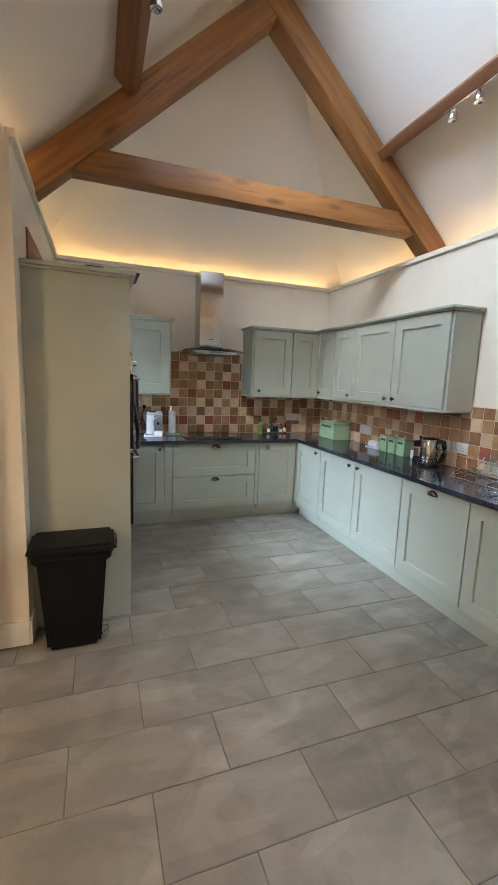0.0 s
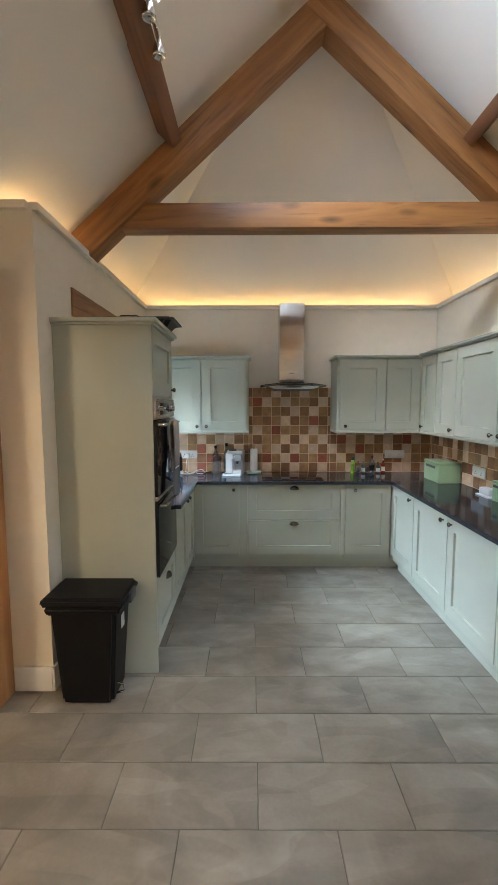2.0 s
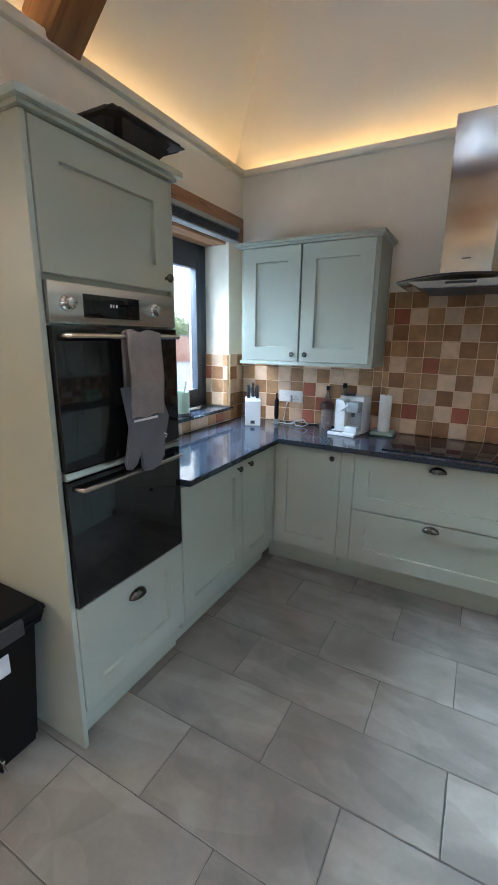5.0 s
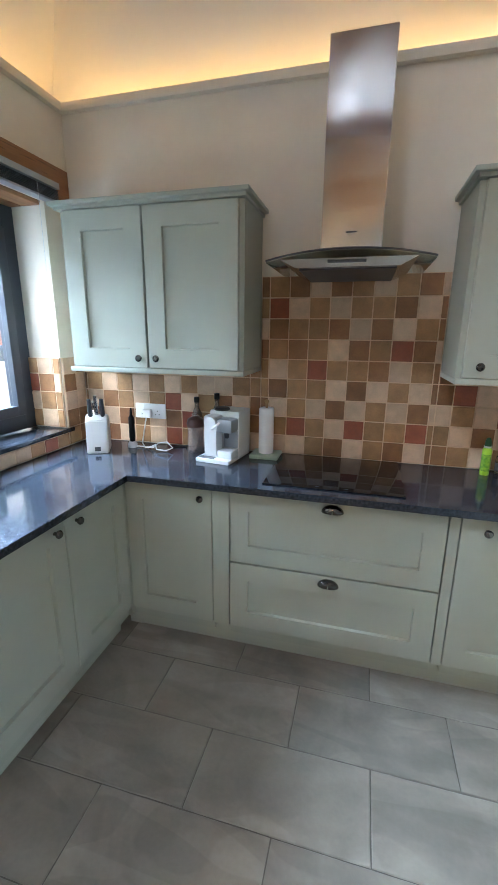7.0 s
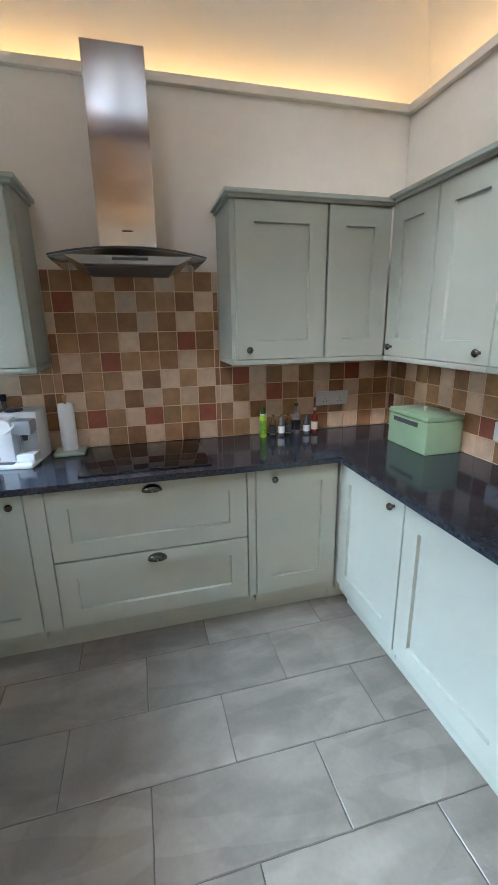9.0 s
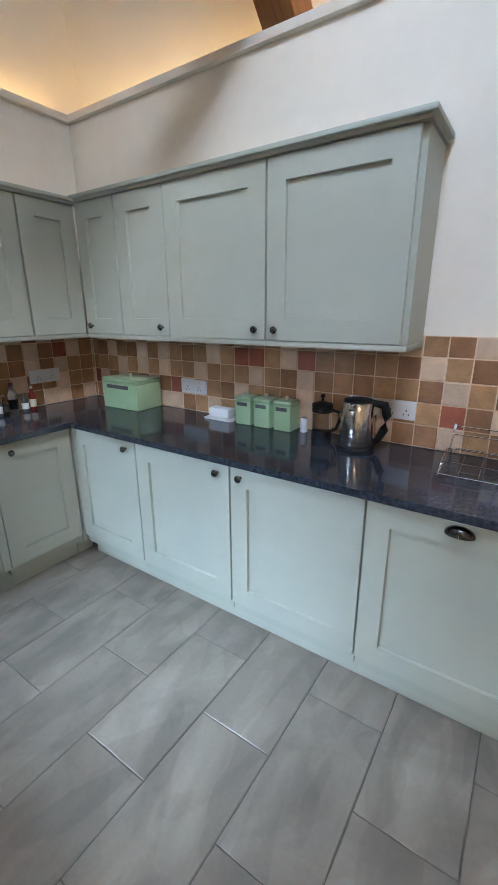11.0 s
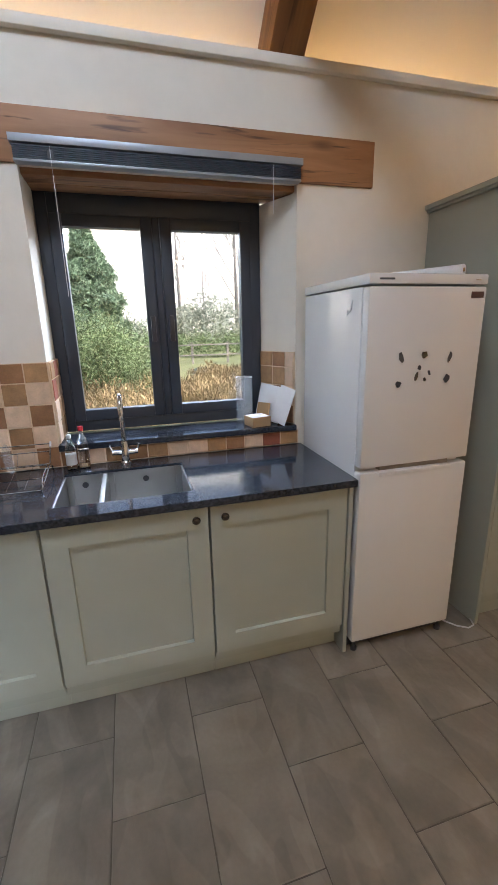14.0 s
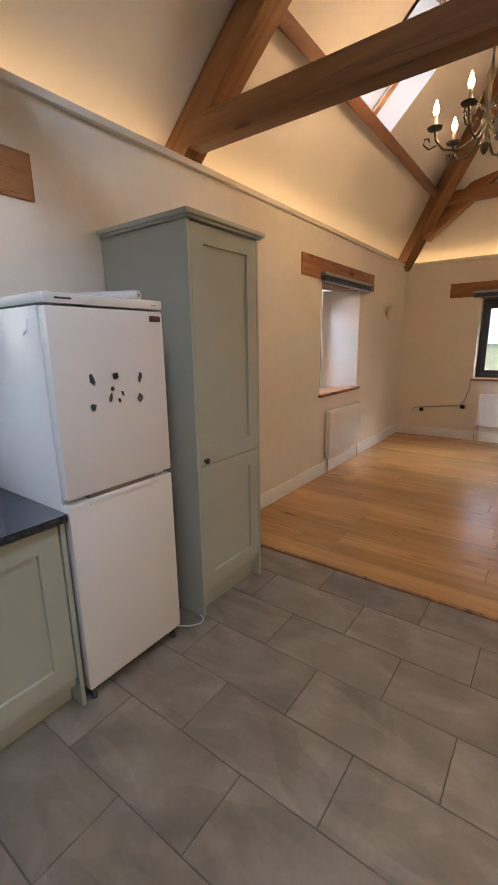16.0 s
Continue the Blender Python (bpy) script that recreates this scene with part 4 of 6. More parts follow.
sink = thing("sink", pose(0, 0, 0), "stainless steel one and a half bowl undermount sink", "sink")
for nm, y0, y1, dp in (("main_bowl", SY0 + 0.006, 1.845, 0.19), ("half_bowl", 1.872, SY1 - 0.006, 0.14)):
    bm = bmesh.new()
    x0, x1, z0, z1 = SX0 + 0.006, SX1 - 0.006, TOP - 0.031 - dp, TOP - 0.012
    made = box(bm, x0, x1, y0, y1, z0, z1)
    bmesh.ops.delete(bm, geom=[f for f in bm.faces if f.normal.z > 0.9], context="FACES")
    bmesh.ops.bevel(bm, geom=[e for e in bm.edges if not any(v.co.z > z1 - 1e-4 for v in e.verts) or (e.verts[0].co.z - e.verts[1].co.z) ** 2 > 1e-4], offset=0.025, segments=4, affect="EDGES")
    bmesh.ops.reverse_faces(bm, faces=bm.faces)
    bowl = part(nm, bm, SINK_STEEL, sink, smooth=60)
    part("drain", lathe([(0.04, 0), (0.04, 0.003), (0.02, 0.004)], 20, (x0 + x1) / 2, (y0 + y1) / 2, z0 + 0.001), CHROME, bowl)
    part("overflow", lathe([(0.014, 0), (0.014, -0.003), (0.006, -0.004)], 16, x1 - 0.002, (y0 + y1) / 2, z1 - 0.045, axis="x"), DARK, bowl)
part("bridge", boxmesh(SX0 + 0.004, SX1 - 0.004, 1.848, 1.869, TOP - 0.05, TOP - 0.013, bevel=0.004), SINK_STEEL, sink)
for b in ((SX0, SX0 + 0.004, SY0, SY1), (SX1 - 0.004, SX1, SY0, SY1), (SX0 + 0.004, SX1 - 0.004, SY0, SY0 + 0.004), (SX0 + 0.004, SX1 - 0.004, SY1 - 0.004, SY1)):
    part("rim", boxmesh(*b, TOP - 0.045, TOP - 0.012), SINK_STEEL, sink, smooth=None)
tap = thing("kitchen_tap", pose(2.905, 1.762, TOP), "chrome swan-neck mixer tap with two lever handles", "tap")
part("column", lathe([(0.026, 0), (0.026, 0.012), (0.02, 0.02), (0.019, 0.10), (0.012, 0.115)], 20), CHROME, tap)
spout = [(0, 0, 0.11), (0, 0, 0.27)] + [(-0.055 + 0.055 * math.cos(a), 0, 0.27 + 0.07 * math.sin(a)) for a in [k * math.pi / 10 for k in range(1, 11)]] + [(-0.11, 0, 0.24)]
part("spout", tube(spout, 0.0115, 14), CHROME, tap, smooth=70)
for s in (-1, 1):
    lev = part("lever", tube([(0, s * 0.015, 0.06), (0, s * 0.06, 0.062)], 0.013, 12), CHROME, tap)
    part("lever_grip", tube([(0, s * 0.055, 0.065), (-0.005, s * 0.068, 0.10)], 0.005, 8), CHROME, lev)

# brown-grey that paints the shade inside the fridge grip recess
RECESS_SHADE = material("grip_recess_shade", (0.26, 0.22, 0.18), 0.5)
BROWN = material("dark_brown_plastic", (0.06, 0.02, 0.015), 0.3)

# ---- fridge freezer and larder ----
fr = thing("fridge_freezer", pose(2.345, 0.825, 0, 0, 0, -90), "white fridge freezer with small dark magnets on its door", "fridge")
FW = 0.535
part("cabinet", boxmesh(0.002, FW - 0.002, 0.055, 0.60, 0.055, 1.645, bevel=0.008), APPLIANCE, fr)
part("worktop_lid", boxmesh(-0.002, FW + 0.002, 0.0, 0.60, 1.649, 1.688, bevel=0.008), APPLIANCE, fr)
part("lid_text", boxmesh(0.04, 0.105, -0.001, 0.002, 1.664, 1.671), DARK, fr, smooth=None)
part("lid_text", boxmesh(0.475, 0.50, -0.001, 0.002, 1.664, 1.669), STEEL, fr, smooth=None)
fd = part("upper_door", boxmesh(0, FW, 0, 0.05, 0.925, 1.642, bevel=0.010), APPLIANCE, fr)
ld = part("lower_door", boxmesh(0, FW, 0, 0.05, 0.064, 0.905, bevel=0.010), APPLIANCE, fr)
part("grip_recess", boxmesh(0.10, 0.44, 0.012, 0.045, 0.906, 0.924), RECESS_SHADE, fr, "grip recess with its shade put in the colour")
part("grip_rail", boxmesh(0.09, 0.45, -0.004, 0.004, 0.882, 0.902, bevel=0.003), APPLIANCE, ld)
# dark strip stands in for the shaded gap under the fridge
part("gap_shade_strip", boxmesh(0.01, FW - 0.01, 0.06, 0.08, 0.0, 0.054), DARK, fr)
for x in (0.03, FW - 0.03):
    part("foot", lathe([(0.016, 0), (0.016, 0.015), (0.008, 0.02), (0.008, 0.054)], 12, x, 0.03, 0), DARK, fr)
part("hinge_hook", tube([(-0.002, 0.12, 1.60), (-0.008, 0.12, 1.56), (-0.012, 0.14, 1.545), (-0.002, 0.155, 1.56)], 0.003, 6), WHITE_PLASTIC, fr, "clear plastic hook")
badge = part("badge", boxmesh(0.46, 0.52, -0.002, 0.001, 1.598, 1.622, bevel=0.001), BROWN, fd, "brown maker's plate")
mag = random.Random(4)
for x, z, w, h, mt in ((0.155, 1.375, 0.026, 0.042, DARK), (0.262, 1.383, 0.03, 0.03, PEWTER), (0.385, 1.37, 0.017, 0.046, DARK), (0.243, 1.332, 0.018, 0.022, DARK),
                       (0.231, 1.296, 0.012, 0.04, PEWTER), (0.291, 1.31, 0.012, 0.026, DARK), (0.272, 1.283, 0.011, 0.022, PEWTER), (0.15, 1.27, 0.028, 0.026, DARK), (0.38, 1.283, 0.028, 0.036, DARK)):
    t = thing("magnet", pose(2.345, 0.825, 0, 0, 0, -90) @ pose(x, -0.0005, z, 0, mag.uniform(-20, 20), 0), "small dark figure magnet on the fridge door", "magnet", "fridge magnets")
    bm = bmesh.new()
    n = 9
    ring = [(w / 2 * math.cos(2 * math.pi * k / n) * mag.uniform(0.6, 1.1), h / 2 * math.sin(2 * math.pi * k / n) * mag.uniform(0.7, 1.1)) for k in range(n)]
    a = [bm.verts.new((x_, -0.005, z_)) for x_, z_ in ring]
    b = [bm.verts.new((x_, 0.0, z_)) for x_, z_ in ring]
    bm.faces.new(a)
    bm.faces.new(b[::-1])
    for k in range(n):
        bm.faces.new((a[k], a[(k + 1) % n], b[(k + 1) % n], b[k]))
    bmesh.ops.recalc_face_normals(bm, faces=bm.faces)
    part("figure", bm, mt, t)
roll = thing("paper_roll", pose(2.56, 0.42, 1.712, 0, 90, 25), "rolled white paper lying on top of the fridge", "paper roll")
part("roll", lathe([(0.022, -0.16), (0.022, 0.16)], 20), PAPER, roll)
part("core", lathe([(0.008, -0.162), (0.008, 0.162)], 12), CARD, roll)
lead = solid("power_cable", tube([(2.44, 0.28, 0.02), (2.40, 0.25, 0.006), (2.35, 0.215, 0.006), (2.32, 0.17, 0.006), (2.33, 0.13, 0.006), (2.40, 0.10, 0.008), (2.42, 0.10, 0.05)], 0.004, 8), WHITE_PLASTIC, "white power cable curling on the floor beside the fridge", "cable")

PY = 0.115
pt = thing("larder_cabinet", pose(2.34, PY, 0, 0, 0, -90), "tall sage green larder cabinet with one long door", "kitchen cabinet")
PWD, PDP = 0.565, XR - 2.34 - 0.004
part("side_panel", boxmesh(0, 0.019, 0.0, PDP, 0, 2.058, bevel=0.002), SAGE, pt)
part("side_panel", boxmesh(PWD - 0.019, PWD, 0.0, PDP, 0, 2.058, bevel=0.002), SAGE, pt)
part("body", boxmesh(0.02, PWD - 0.02, 0.022, PDP, 0.1, 2.056), CARCASS, pt, smooth=None)
part("plinth", boxmesh(0.02, PWD - 0.02, 0.06, 0.075, 0, 0.152), SAGE, pt, smooth=None)
bm = bmesh.new()
box(bm, -0.012, PWD + 0.012, -0.012, PDP, 2.059, 2.070)
box(bm, -0.03, PWD + 0.03, -0.032, PDP, 2.0705, 2.094, bevel=0.006)
part("cornice", bm, SAGE, pt)
d = part("upper_door", door_mesh(PWD - 0.042, 1.173), SAGE, pt, m=pose(0.021, 0, 0.877), smooth=20)
knob(d, 0.035, 0.03)
part("lower_door", door_mesh(PWD - 0.042, 0.715), SAGE, pt, m=pose(0.021, 0, 0.158), smooth=20)

# ---- waste bin and pine cupboard ----
bn = thing("pedal_bin", pose(0.135, 2.66, 0) @ Matrix.Diagonal((0.95, 1.0, 0.925, 1.0)), "black plastic pedal bin standing against the oven housing", "waste bin")
def tapered(w0, d0, w1, d1, z0, z1, bv):
    bm = bmesh.new()
    lo = [bm.verts.new((sx * w0 / 2, sy * d0 / 2, z0)) for sx, sy in ((-1, -1), (1, -1), (1, 1), (-1, 1))]
    hi = [bm.verts.new((sx * w1 / 2, sy * d1 / 2, z1)) for sx, sy in ((-1, -1), (1, -1), (1, 1), (-1, 1))]
    bm.faces.new(lo[::-1])
    bm.faces.new(hi)
    for k in range(4):
        bm.faces.new((lo[k], lo[(k + 1) % 4], hi[(k + 1) % 4], hi[k]))
    bmesh.ops.bevel(bm, geom=bm.edges[:], offset=bv, segments=3, affect="EDGES")
    return bm
part("body", tapered(0.29, 0.22, 0.37, 0.27, 0.0, 0.585, 0.022), BLACK, bn)
part("collar", tapered(0.40, 0.285, 0.425, 0.295, 0.555, 0.60, 0.012), BLACK, bn)
lid = part("lid", tapered(0.475, 0.30, 0.455, 0.285, 0.602, 0.655, 0.018), BLACK, bn, "black hinged lid")
part("clasp", boxmesh(0.230, 0.246, -0.05, 0.05, 0.585, 0.645, bevel=0.005), DARK, lid)
part("pedal", tube([(0.14, -0.05, 0.10), (0.185, -0.05, 0.09), (0.19, -0.05, 0.045), (0.15, -0.05, 0.03)], 0.007, 8), CHROME, bn, "steel pedal bar")
part("label_plate", boxmesh(0.178, 0.181, -0.03, 0.02, 0.42, 0.50), WHITE_PLASTIC, bn, m=pose(0, 0, 0, 0, 0, 0))
pc = thing("pine_cupboard", pose(-0.315, 2.66, 0), "tall orange pine cupboard with a dark cornice against the wall", "cupboard")
part("carcass", boxmesh(-0.60, 0, -0.175, -0.003, 0, 2.20, bevel=0.004), PINE_Z, pc)
part("face_frame", boxmesh(-0.60, -0.001, -0.190, -0.176, 0.0, 2.20, bevel=0.003), PINE_Z, pc)
part("base_board", boxmesh(-0.602, 0.004, -0.196, -0.1905, 0.0, 0.12, bevel=0.003), PINE_Z, pc)
part("cornice", boxmesh(-0.62, 0.02, -0.21, -0.003, 2.201, 2.32, bevel=0.015), BEAM_X, pc, "dark stained cornice")
ant = solid("wire_ornament", tube([(-0.34, 2.58, 2.321), (-0.332, 2.58, 2.36), (-0.318, 2.58, 2.42), (-0.312, 2.58, 2.48), (-0.316, 2.58, 2.53)], 0.006, 6), IRON, "thin curved dark ornament standing on the pine cupboard", "ornament")

# ---- things on the hood-side worktop ----
def block_box(name, parent, b, mat, bevel=0.003, label=""):
    return part(name, boxmesh(*b, bevel=bevel), mat, parent, label)


kb = thing("knife_block", pose(0.14, 4.69, TOP, 0, 0, 28) @ Matrix.Scale(1.25, 4), "white angled knife block with black-handled knives", "knife block")
bm = bmesh.new()
prof = [(-0.055, 0), (0.06, 0), (0.062, 0.125), (0.0, 0.165), (-0.035, 0.14)]
va = [bm.verts.new((-0.045, y, z)) for y, z in prof]
vb = [bm.verts.new((0.045, y, z)) for y, z in prof]
bm.faces.new(va)
bm.faces.new(vb[::-1])
for k in range(5):
    bm.faces.new((va[k], va[(k + 1) % 5], vb[(k + 1) % 5], vb[k]))
bmesh.ops.recalc_face_normals(bm, faces=bm.faces)
bmesh.ops.bevel(bm, geom=bm.edges[:], offset=0.004, segments=2, affect="EDGES")
part("block", bm, WHITE_PLASTIC, kb)
part("logo", boxmesh(-0.012, 0.012, -0.0562, -0.0545, 0.012, 0.03), DARK, kb)
for x, y, ln, mt in ((-0.025, -0.005, 0.085, DARK), (0.0, 0.005, 0.10, STEEL), (0.025, -0.005, 0.085, DARK), (-0.012, 0.03, 0.07, STEEL), (0.018, 0.035, 0.065, DARK)):
    part("knife", tube([(x, y, 0.145), (x, y - 0.02, 0.145 + ln)], [0.010, 0.008], 8), mt, kb, "knife handle")
fro = thing("milk_frother", pose(0.275, 4.81, TOP), "black and white hand frother on its charging foot", "milk frother")
part("foot", lathe([(0.026, 0), (0.026, 0.02), (0.018, 0.034)], 18), WHITE_PLASTIC, fro)
part("grip", lathe([(0.013, 0.034), (0.0165, 0.06), (0.016, 0.17), (0.008, 0.185), (0.005, 0.225)], 18), BLACK, fro)


def socket(name, m, w=0.146, plugs=()):
    t = thing(name, m, "white double power socket on the tiled wall", "socket", "sockets")
    part("plate", boxmesh(0, w, -0.010, 0, 0, 0.086, bevel=0.003), WHITE_PLASTIC, t)
    for cx in (w * 0.27, w * 0.73):
        part("switch", boxmesh(cx - 0.007, cx + 0.007, -0.013, -0.0098, 0.058, 0.074, bevel=0.001), WHITE_PLASTIC, t)
        for dx, dz in ((-0.011, 0.024), (0.011, 0.024), (0, 0.042)):
            part("slot", boxmesh(cx + dx - 0.0025, cx + dx + 0.0025, -0.0108, -0.0095, dz - 0.004, dz + 0.004), DARK, t, smooth=None)
    for cx in plugs:
        part("plug", boxmesh(w * cx - 0.024, w * cx + 0.024, -0.045, -0.0105, 0.008, 0.056, bevel=0.008), WHITE_PLASTIC, t, "white plug")
    return t


EAST = pose(XR - 0.0145, 0, 0) @ pose(0, 0, 0, 0, 0, -90)
socket("power_socket", pose(0.245, YB - 0.0145, 1.03), 0.19, (0.45,))
socket("power_socket", pose(2.455, YB - 0.0145, 1.03), 0.21)
socket("power_socket", EAST @ pose(-4.07, 0, 0.99), 0.20)
socket("power_socket", EAST @ pose(-2.97, 0, 1.0), 0.15, (0.7,))
socket("power_socket", EAST @ pose(-2.81, 0, 1.0), 0.15)
solid("charger_cable", tube([(0.33, 4.885, 1.05), (0.325, 4.86, 0.97), (0.32, 4.84, 0.90), (0.36, 4.80, TOP + 0.006), (0.41, 4.80, TOP + 0.010), (0.445, 4.79, TOP + 0.04), (0.50, 4.79, TOP + 0.05), (0.535, 4.785, TOP + 0.02), (0.50, 4.77, TOP + 0.006), (0.45, 4.76, TOP + 0.012),
                             (0.435, 4.775, TOP + 0.035), (0.40, 4.80, TOP + 0.014), (0.37, 4.81, TOP + 0.006), (0.30, 4.815, TOP + 0.006)], 0.004, 8), WHITE_PLASTIC, "loose white charging cable lying on the worktop", "cable", smooth=70)
solid("appliance_cable", tube([(0.50, 4.86, TOP + 0.005), (0.56, 4.90, TOP + 0.005), (0.60, 4.86, TOP + 0.02), (0.64, 4.89, TOP + 0.005), (0.72, 4.9, TOP + 0.005)], 0.004, 8), BLACK, "loose black appliance cable on the worktop", "cable", smooth=70)
JAR = thin_clear("tinted_jar", (0.42, 0.34, 0.30), 0.42)
cafe = thing("coffee_grinder", pose(0.655, 4.83, TOP), "small grinder with a dark red lid and a clear jar", "coffee grinder")
part("jar", lathe([(0.044, 0), (0.047, 0.01), (0.043, 0.11), (0.046, 0.142)], 22), JAR, cafe, "tinted clear jar")
part("lid", lathe([(0.048, 0.143), (0.05, 0.16), (0.043, 0.182), (0.02, 0.196), (0.004, 0.199)], 22), BROWN, cafe, "dark red domed lid")


def bottle(name, x, y, r, h, glass, cap, label, lab=PAPER, fill=None, z=TOP):
    t = thing(name, pose(x, y, z), label, "bottle", "bottles on the worktop")
    part("glass", lathe([(r * 0.9, 0), (r, 0.006), (r, h * 0.58), (r * 0.85, h * 0.68), (r * 0.38, h * 0.8), (r * 0.36, h * 0.9)], 18), glass, t, smooth=60)
    part("cap", lathe([(r * 0.45, h * 0.9), (r * 0.45, h), (r * 0.3, h * 1.005)], 14), cap, t)
    part("label", lathe([(r * 1.015, h * 0.14), (r * 1.015, h * 0.46)], 18), lab, t)
    return t


BOTTLE = thin_clear("pale_bottle_glass", (0.40, 0.35, 0.32), 0.5)
SMOKE = material("smoky_glass", (0.10, 0.105, 0.11), 0.1, vary=0.3, scale=30)
RED_SAUCE = material("red_sauce", (0.20, 0.025, 0.015), 0.15)
LIME = material("lime_can", (0.38, 0.62, 0.03), 0.3, vary=0.1, scale=20)
LIME_DARK = material("lime_print", (0.33, 0.56, 0.03), 0.3, vary=0.45, scale=60, color2=(0.06, 0.25, 0.02))
GREEN = material("dark_green_cap", (0.02, 0.10, 0.03), 0.4)
CLEAR_BOTTLE = clear("clear_bottle", (0.92, 0.94, 0.93), 0.03)
bottle("syrup_bottle", 0.635, 4.90, 0.033, 0.29, BOTTLE, BLACK, "clear syrup bottle with a dark stopper", BOTTLE)
bottle("syrup_bottle", 0.752, 4.905, 0.033, 0.315, BOTTLE, BLACK, "clear syrup bottle with a dark stopper", BOTTLE)
cm = thing("coffee_machine", pose(0.845, 4.775, TOP, 0, 0, -8), "small white pod coffee machine with a drip tray", "coffee machine")
part("body", boxmesh(-0.082, 0.085, -0.02, 0.125, 0.0, 0.25, bevel=0.010), WHITE_PLASTIC, cm)
part("side_column", boxmesh(-0.080, -0.008, -0.092, -0.019, 0.022, 0.232, bevel=0.012), WHITE_PLASTIC, cm)
part("brew_head", boxmesh(-0.004, 0.083, -0.105, -0.019, 0.152, 0.222, bevel=0.014), PALE_METAL, cm, "pale grey brew head")
part("spout", lathe([(0.010, 0.122), (0.014, 0.151)], 16, 0.04, -0.07), DARK, cm)
part("back_panel", boxmesh(0.0, 0.078, -0.0225, -0.0195, 0.062, 0.150), PALE_METAL, cm, "blue-grey inner panel")
part("cup_stand", boxmesh(0.0, 0.082, -0.105, -0.019, 0.022, 0.060, bevel=0.008), WHITE_PLASTIC, cm)
part("drip_tray", boxmesh(-0.105, 0.082, -0.138, -0.022, 0.0, 0.0215, bevel=0.006), WHITE_PLASTIC, cm)
part("grille", boxmesh(-0.095, -0.006, -0.130, -0.094, 0.0217, 0.0235, bevel=0.001), DARK, cm)
part("dial", lathe([(0.034, -0.012), (0.036, -0.02), (0.033, -0.028), (0.004, -0.029)], 24, -0.036, -0.08, 0.197, axis="y"), WHITE_PLASTIC, cm, "round white dial")
part("lid", lathe([(0.040, 0.2505), (0.041, 0.258), (0.034, 0.264), (0.004, 0.266)], 24, -0.02, -0.0), DARK, cm, "dark round lid")
part("lever", tube([(-0.022, -0.112, 0.17), (0.0, -0.115, 0.185), (0.02, -0.112, 0.205)], 0.005, 10), WHITE_PLASTIC, cm)

kr = thing("kitchen_roll", pose(1.045, 4.845, TOP), "white kitchen roll on a mint green stand", "kitchen roll")
part("stand", boxmesh(-0.075, 0.075, -0.07, 0.07, 0.0, 0.022, bevel=0.008), MINT_PALE, kr, "mint green square stand")
part("paper", lathe([(0.038, 0.023), (0.039, 0.03), (0.039, 0.255), (0.036, 0.262), (0.016, 0.262)], 26), PAPER, kr)
part("spindle", lathe([(0.007, 0.262), (0.007, 0.285), (0.012, 0.292), (0.012, 0.30), (0.004, 0.306)], 14), CARD, kr, "wooden spindle")
can = thing("spray_can", pose(2.095, 4.85, TOP), "lime green spray can with a dark green cap", "spray can")
part("can", lathe([(0.0195, 0), (0.0205, 0.006), (0.0205, 0.118), (0.0165, 0.13)], 20), LIME, can)
part("can_label", lathe([(0.0208, 0.02), (0.0208, 0.10)], 20), LIME_DARK, can, "printed green band", m=pose(0, 0, 0))
part("collar", lathe([(0.0165, 0.131), (0.0165, 0.138)], 18), WHITE_PLASTIC, can)
part("cap", lathe([(0.014, 0.139), (0.013, 0.163), (0.008, 0.176), (0.003, 0.178)], 18), GREEN, can)
for x, y, r, h, gl, cp, lb in ((2.160, 4.87, 0.019, 0.125, CLEAR_BOTTLE, STEEL, SMOKE), (2.205, 4.845, 0.019, 0.128, SMOKE, STEEL, PAPER), (2.255, 4.865, 0.018, 0.125, CLEAR_BOTTLE, STEEL, SMOKE), (2.308, 4.875, 0.028, 0.185, BOTTLE, BROWN, BLACK_GLASS),
                               (2.365, 4.85, 0.020, 0.118, SMOKE, STEEL, PAPER), (2.422, 4.86, 0.019, 0.15, RED_SAUCE, WHITE_PLASTIC, CREAM)):
    bottle("condiment_bottle", x, y, r, h, gl, cp, "small condiment bottle with a pale label on the worktop", lb)

# ---- things on the sink-side worktop ----
def enamel_tin(name, x0, x1, y0, y1, h, lidh, label, category, group="", rot=0):
    t = thing(name, pose((x0 + x1) / 2, (y0 + y1) / 2, TOP, 0, 0, rot), label, category, group)
    a, b = (x1 - x0) / 2, (y1 - y0) / 2
    part("tin", boxmesh(-a, a, -b, b, 0, h, bevel=0.010), MINT, t)
    lid_ = part("lid", boxmesh(-a - 0.003, a + 0.003, -b - 0.003, b + 0.003, h + 0.001, h + lidh, bevel=min(lidh * 0.45, 0.012)), MINT, t)
    part("knob", lathe([(0.006, h + lidh), (0.006, h + lidh + 0.006), (0.012, h + lidh + 0.012), (0.008, h + lidh + 0.02), (0.002, h + lidh + 0.021)], 14), CREAM, lid_, "cream knob")
    part("name_plate", boxmesh(-a - 0.0022, -a + 0.001, -b * 0.55, b * 0.7, h * 0.78, h * 0.92), DARK, t, "dark lettered band")
    return t


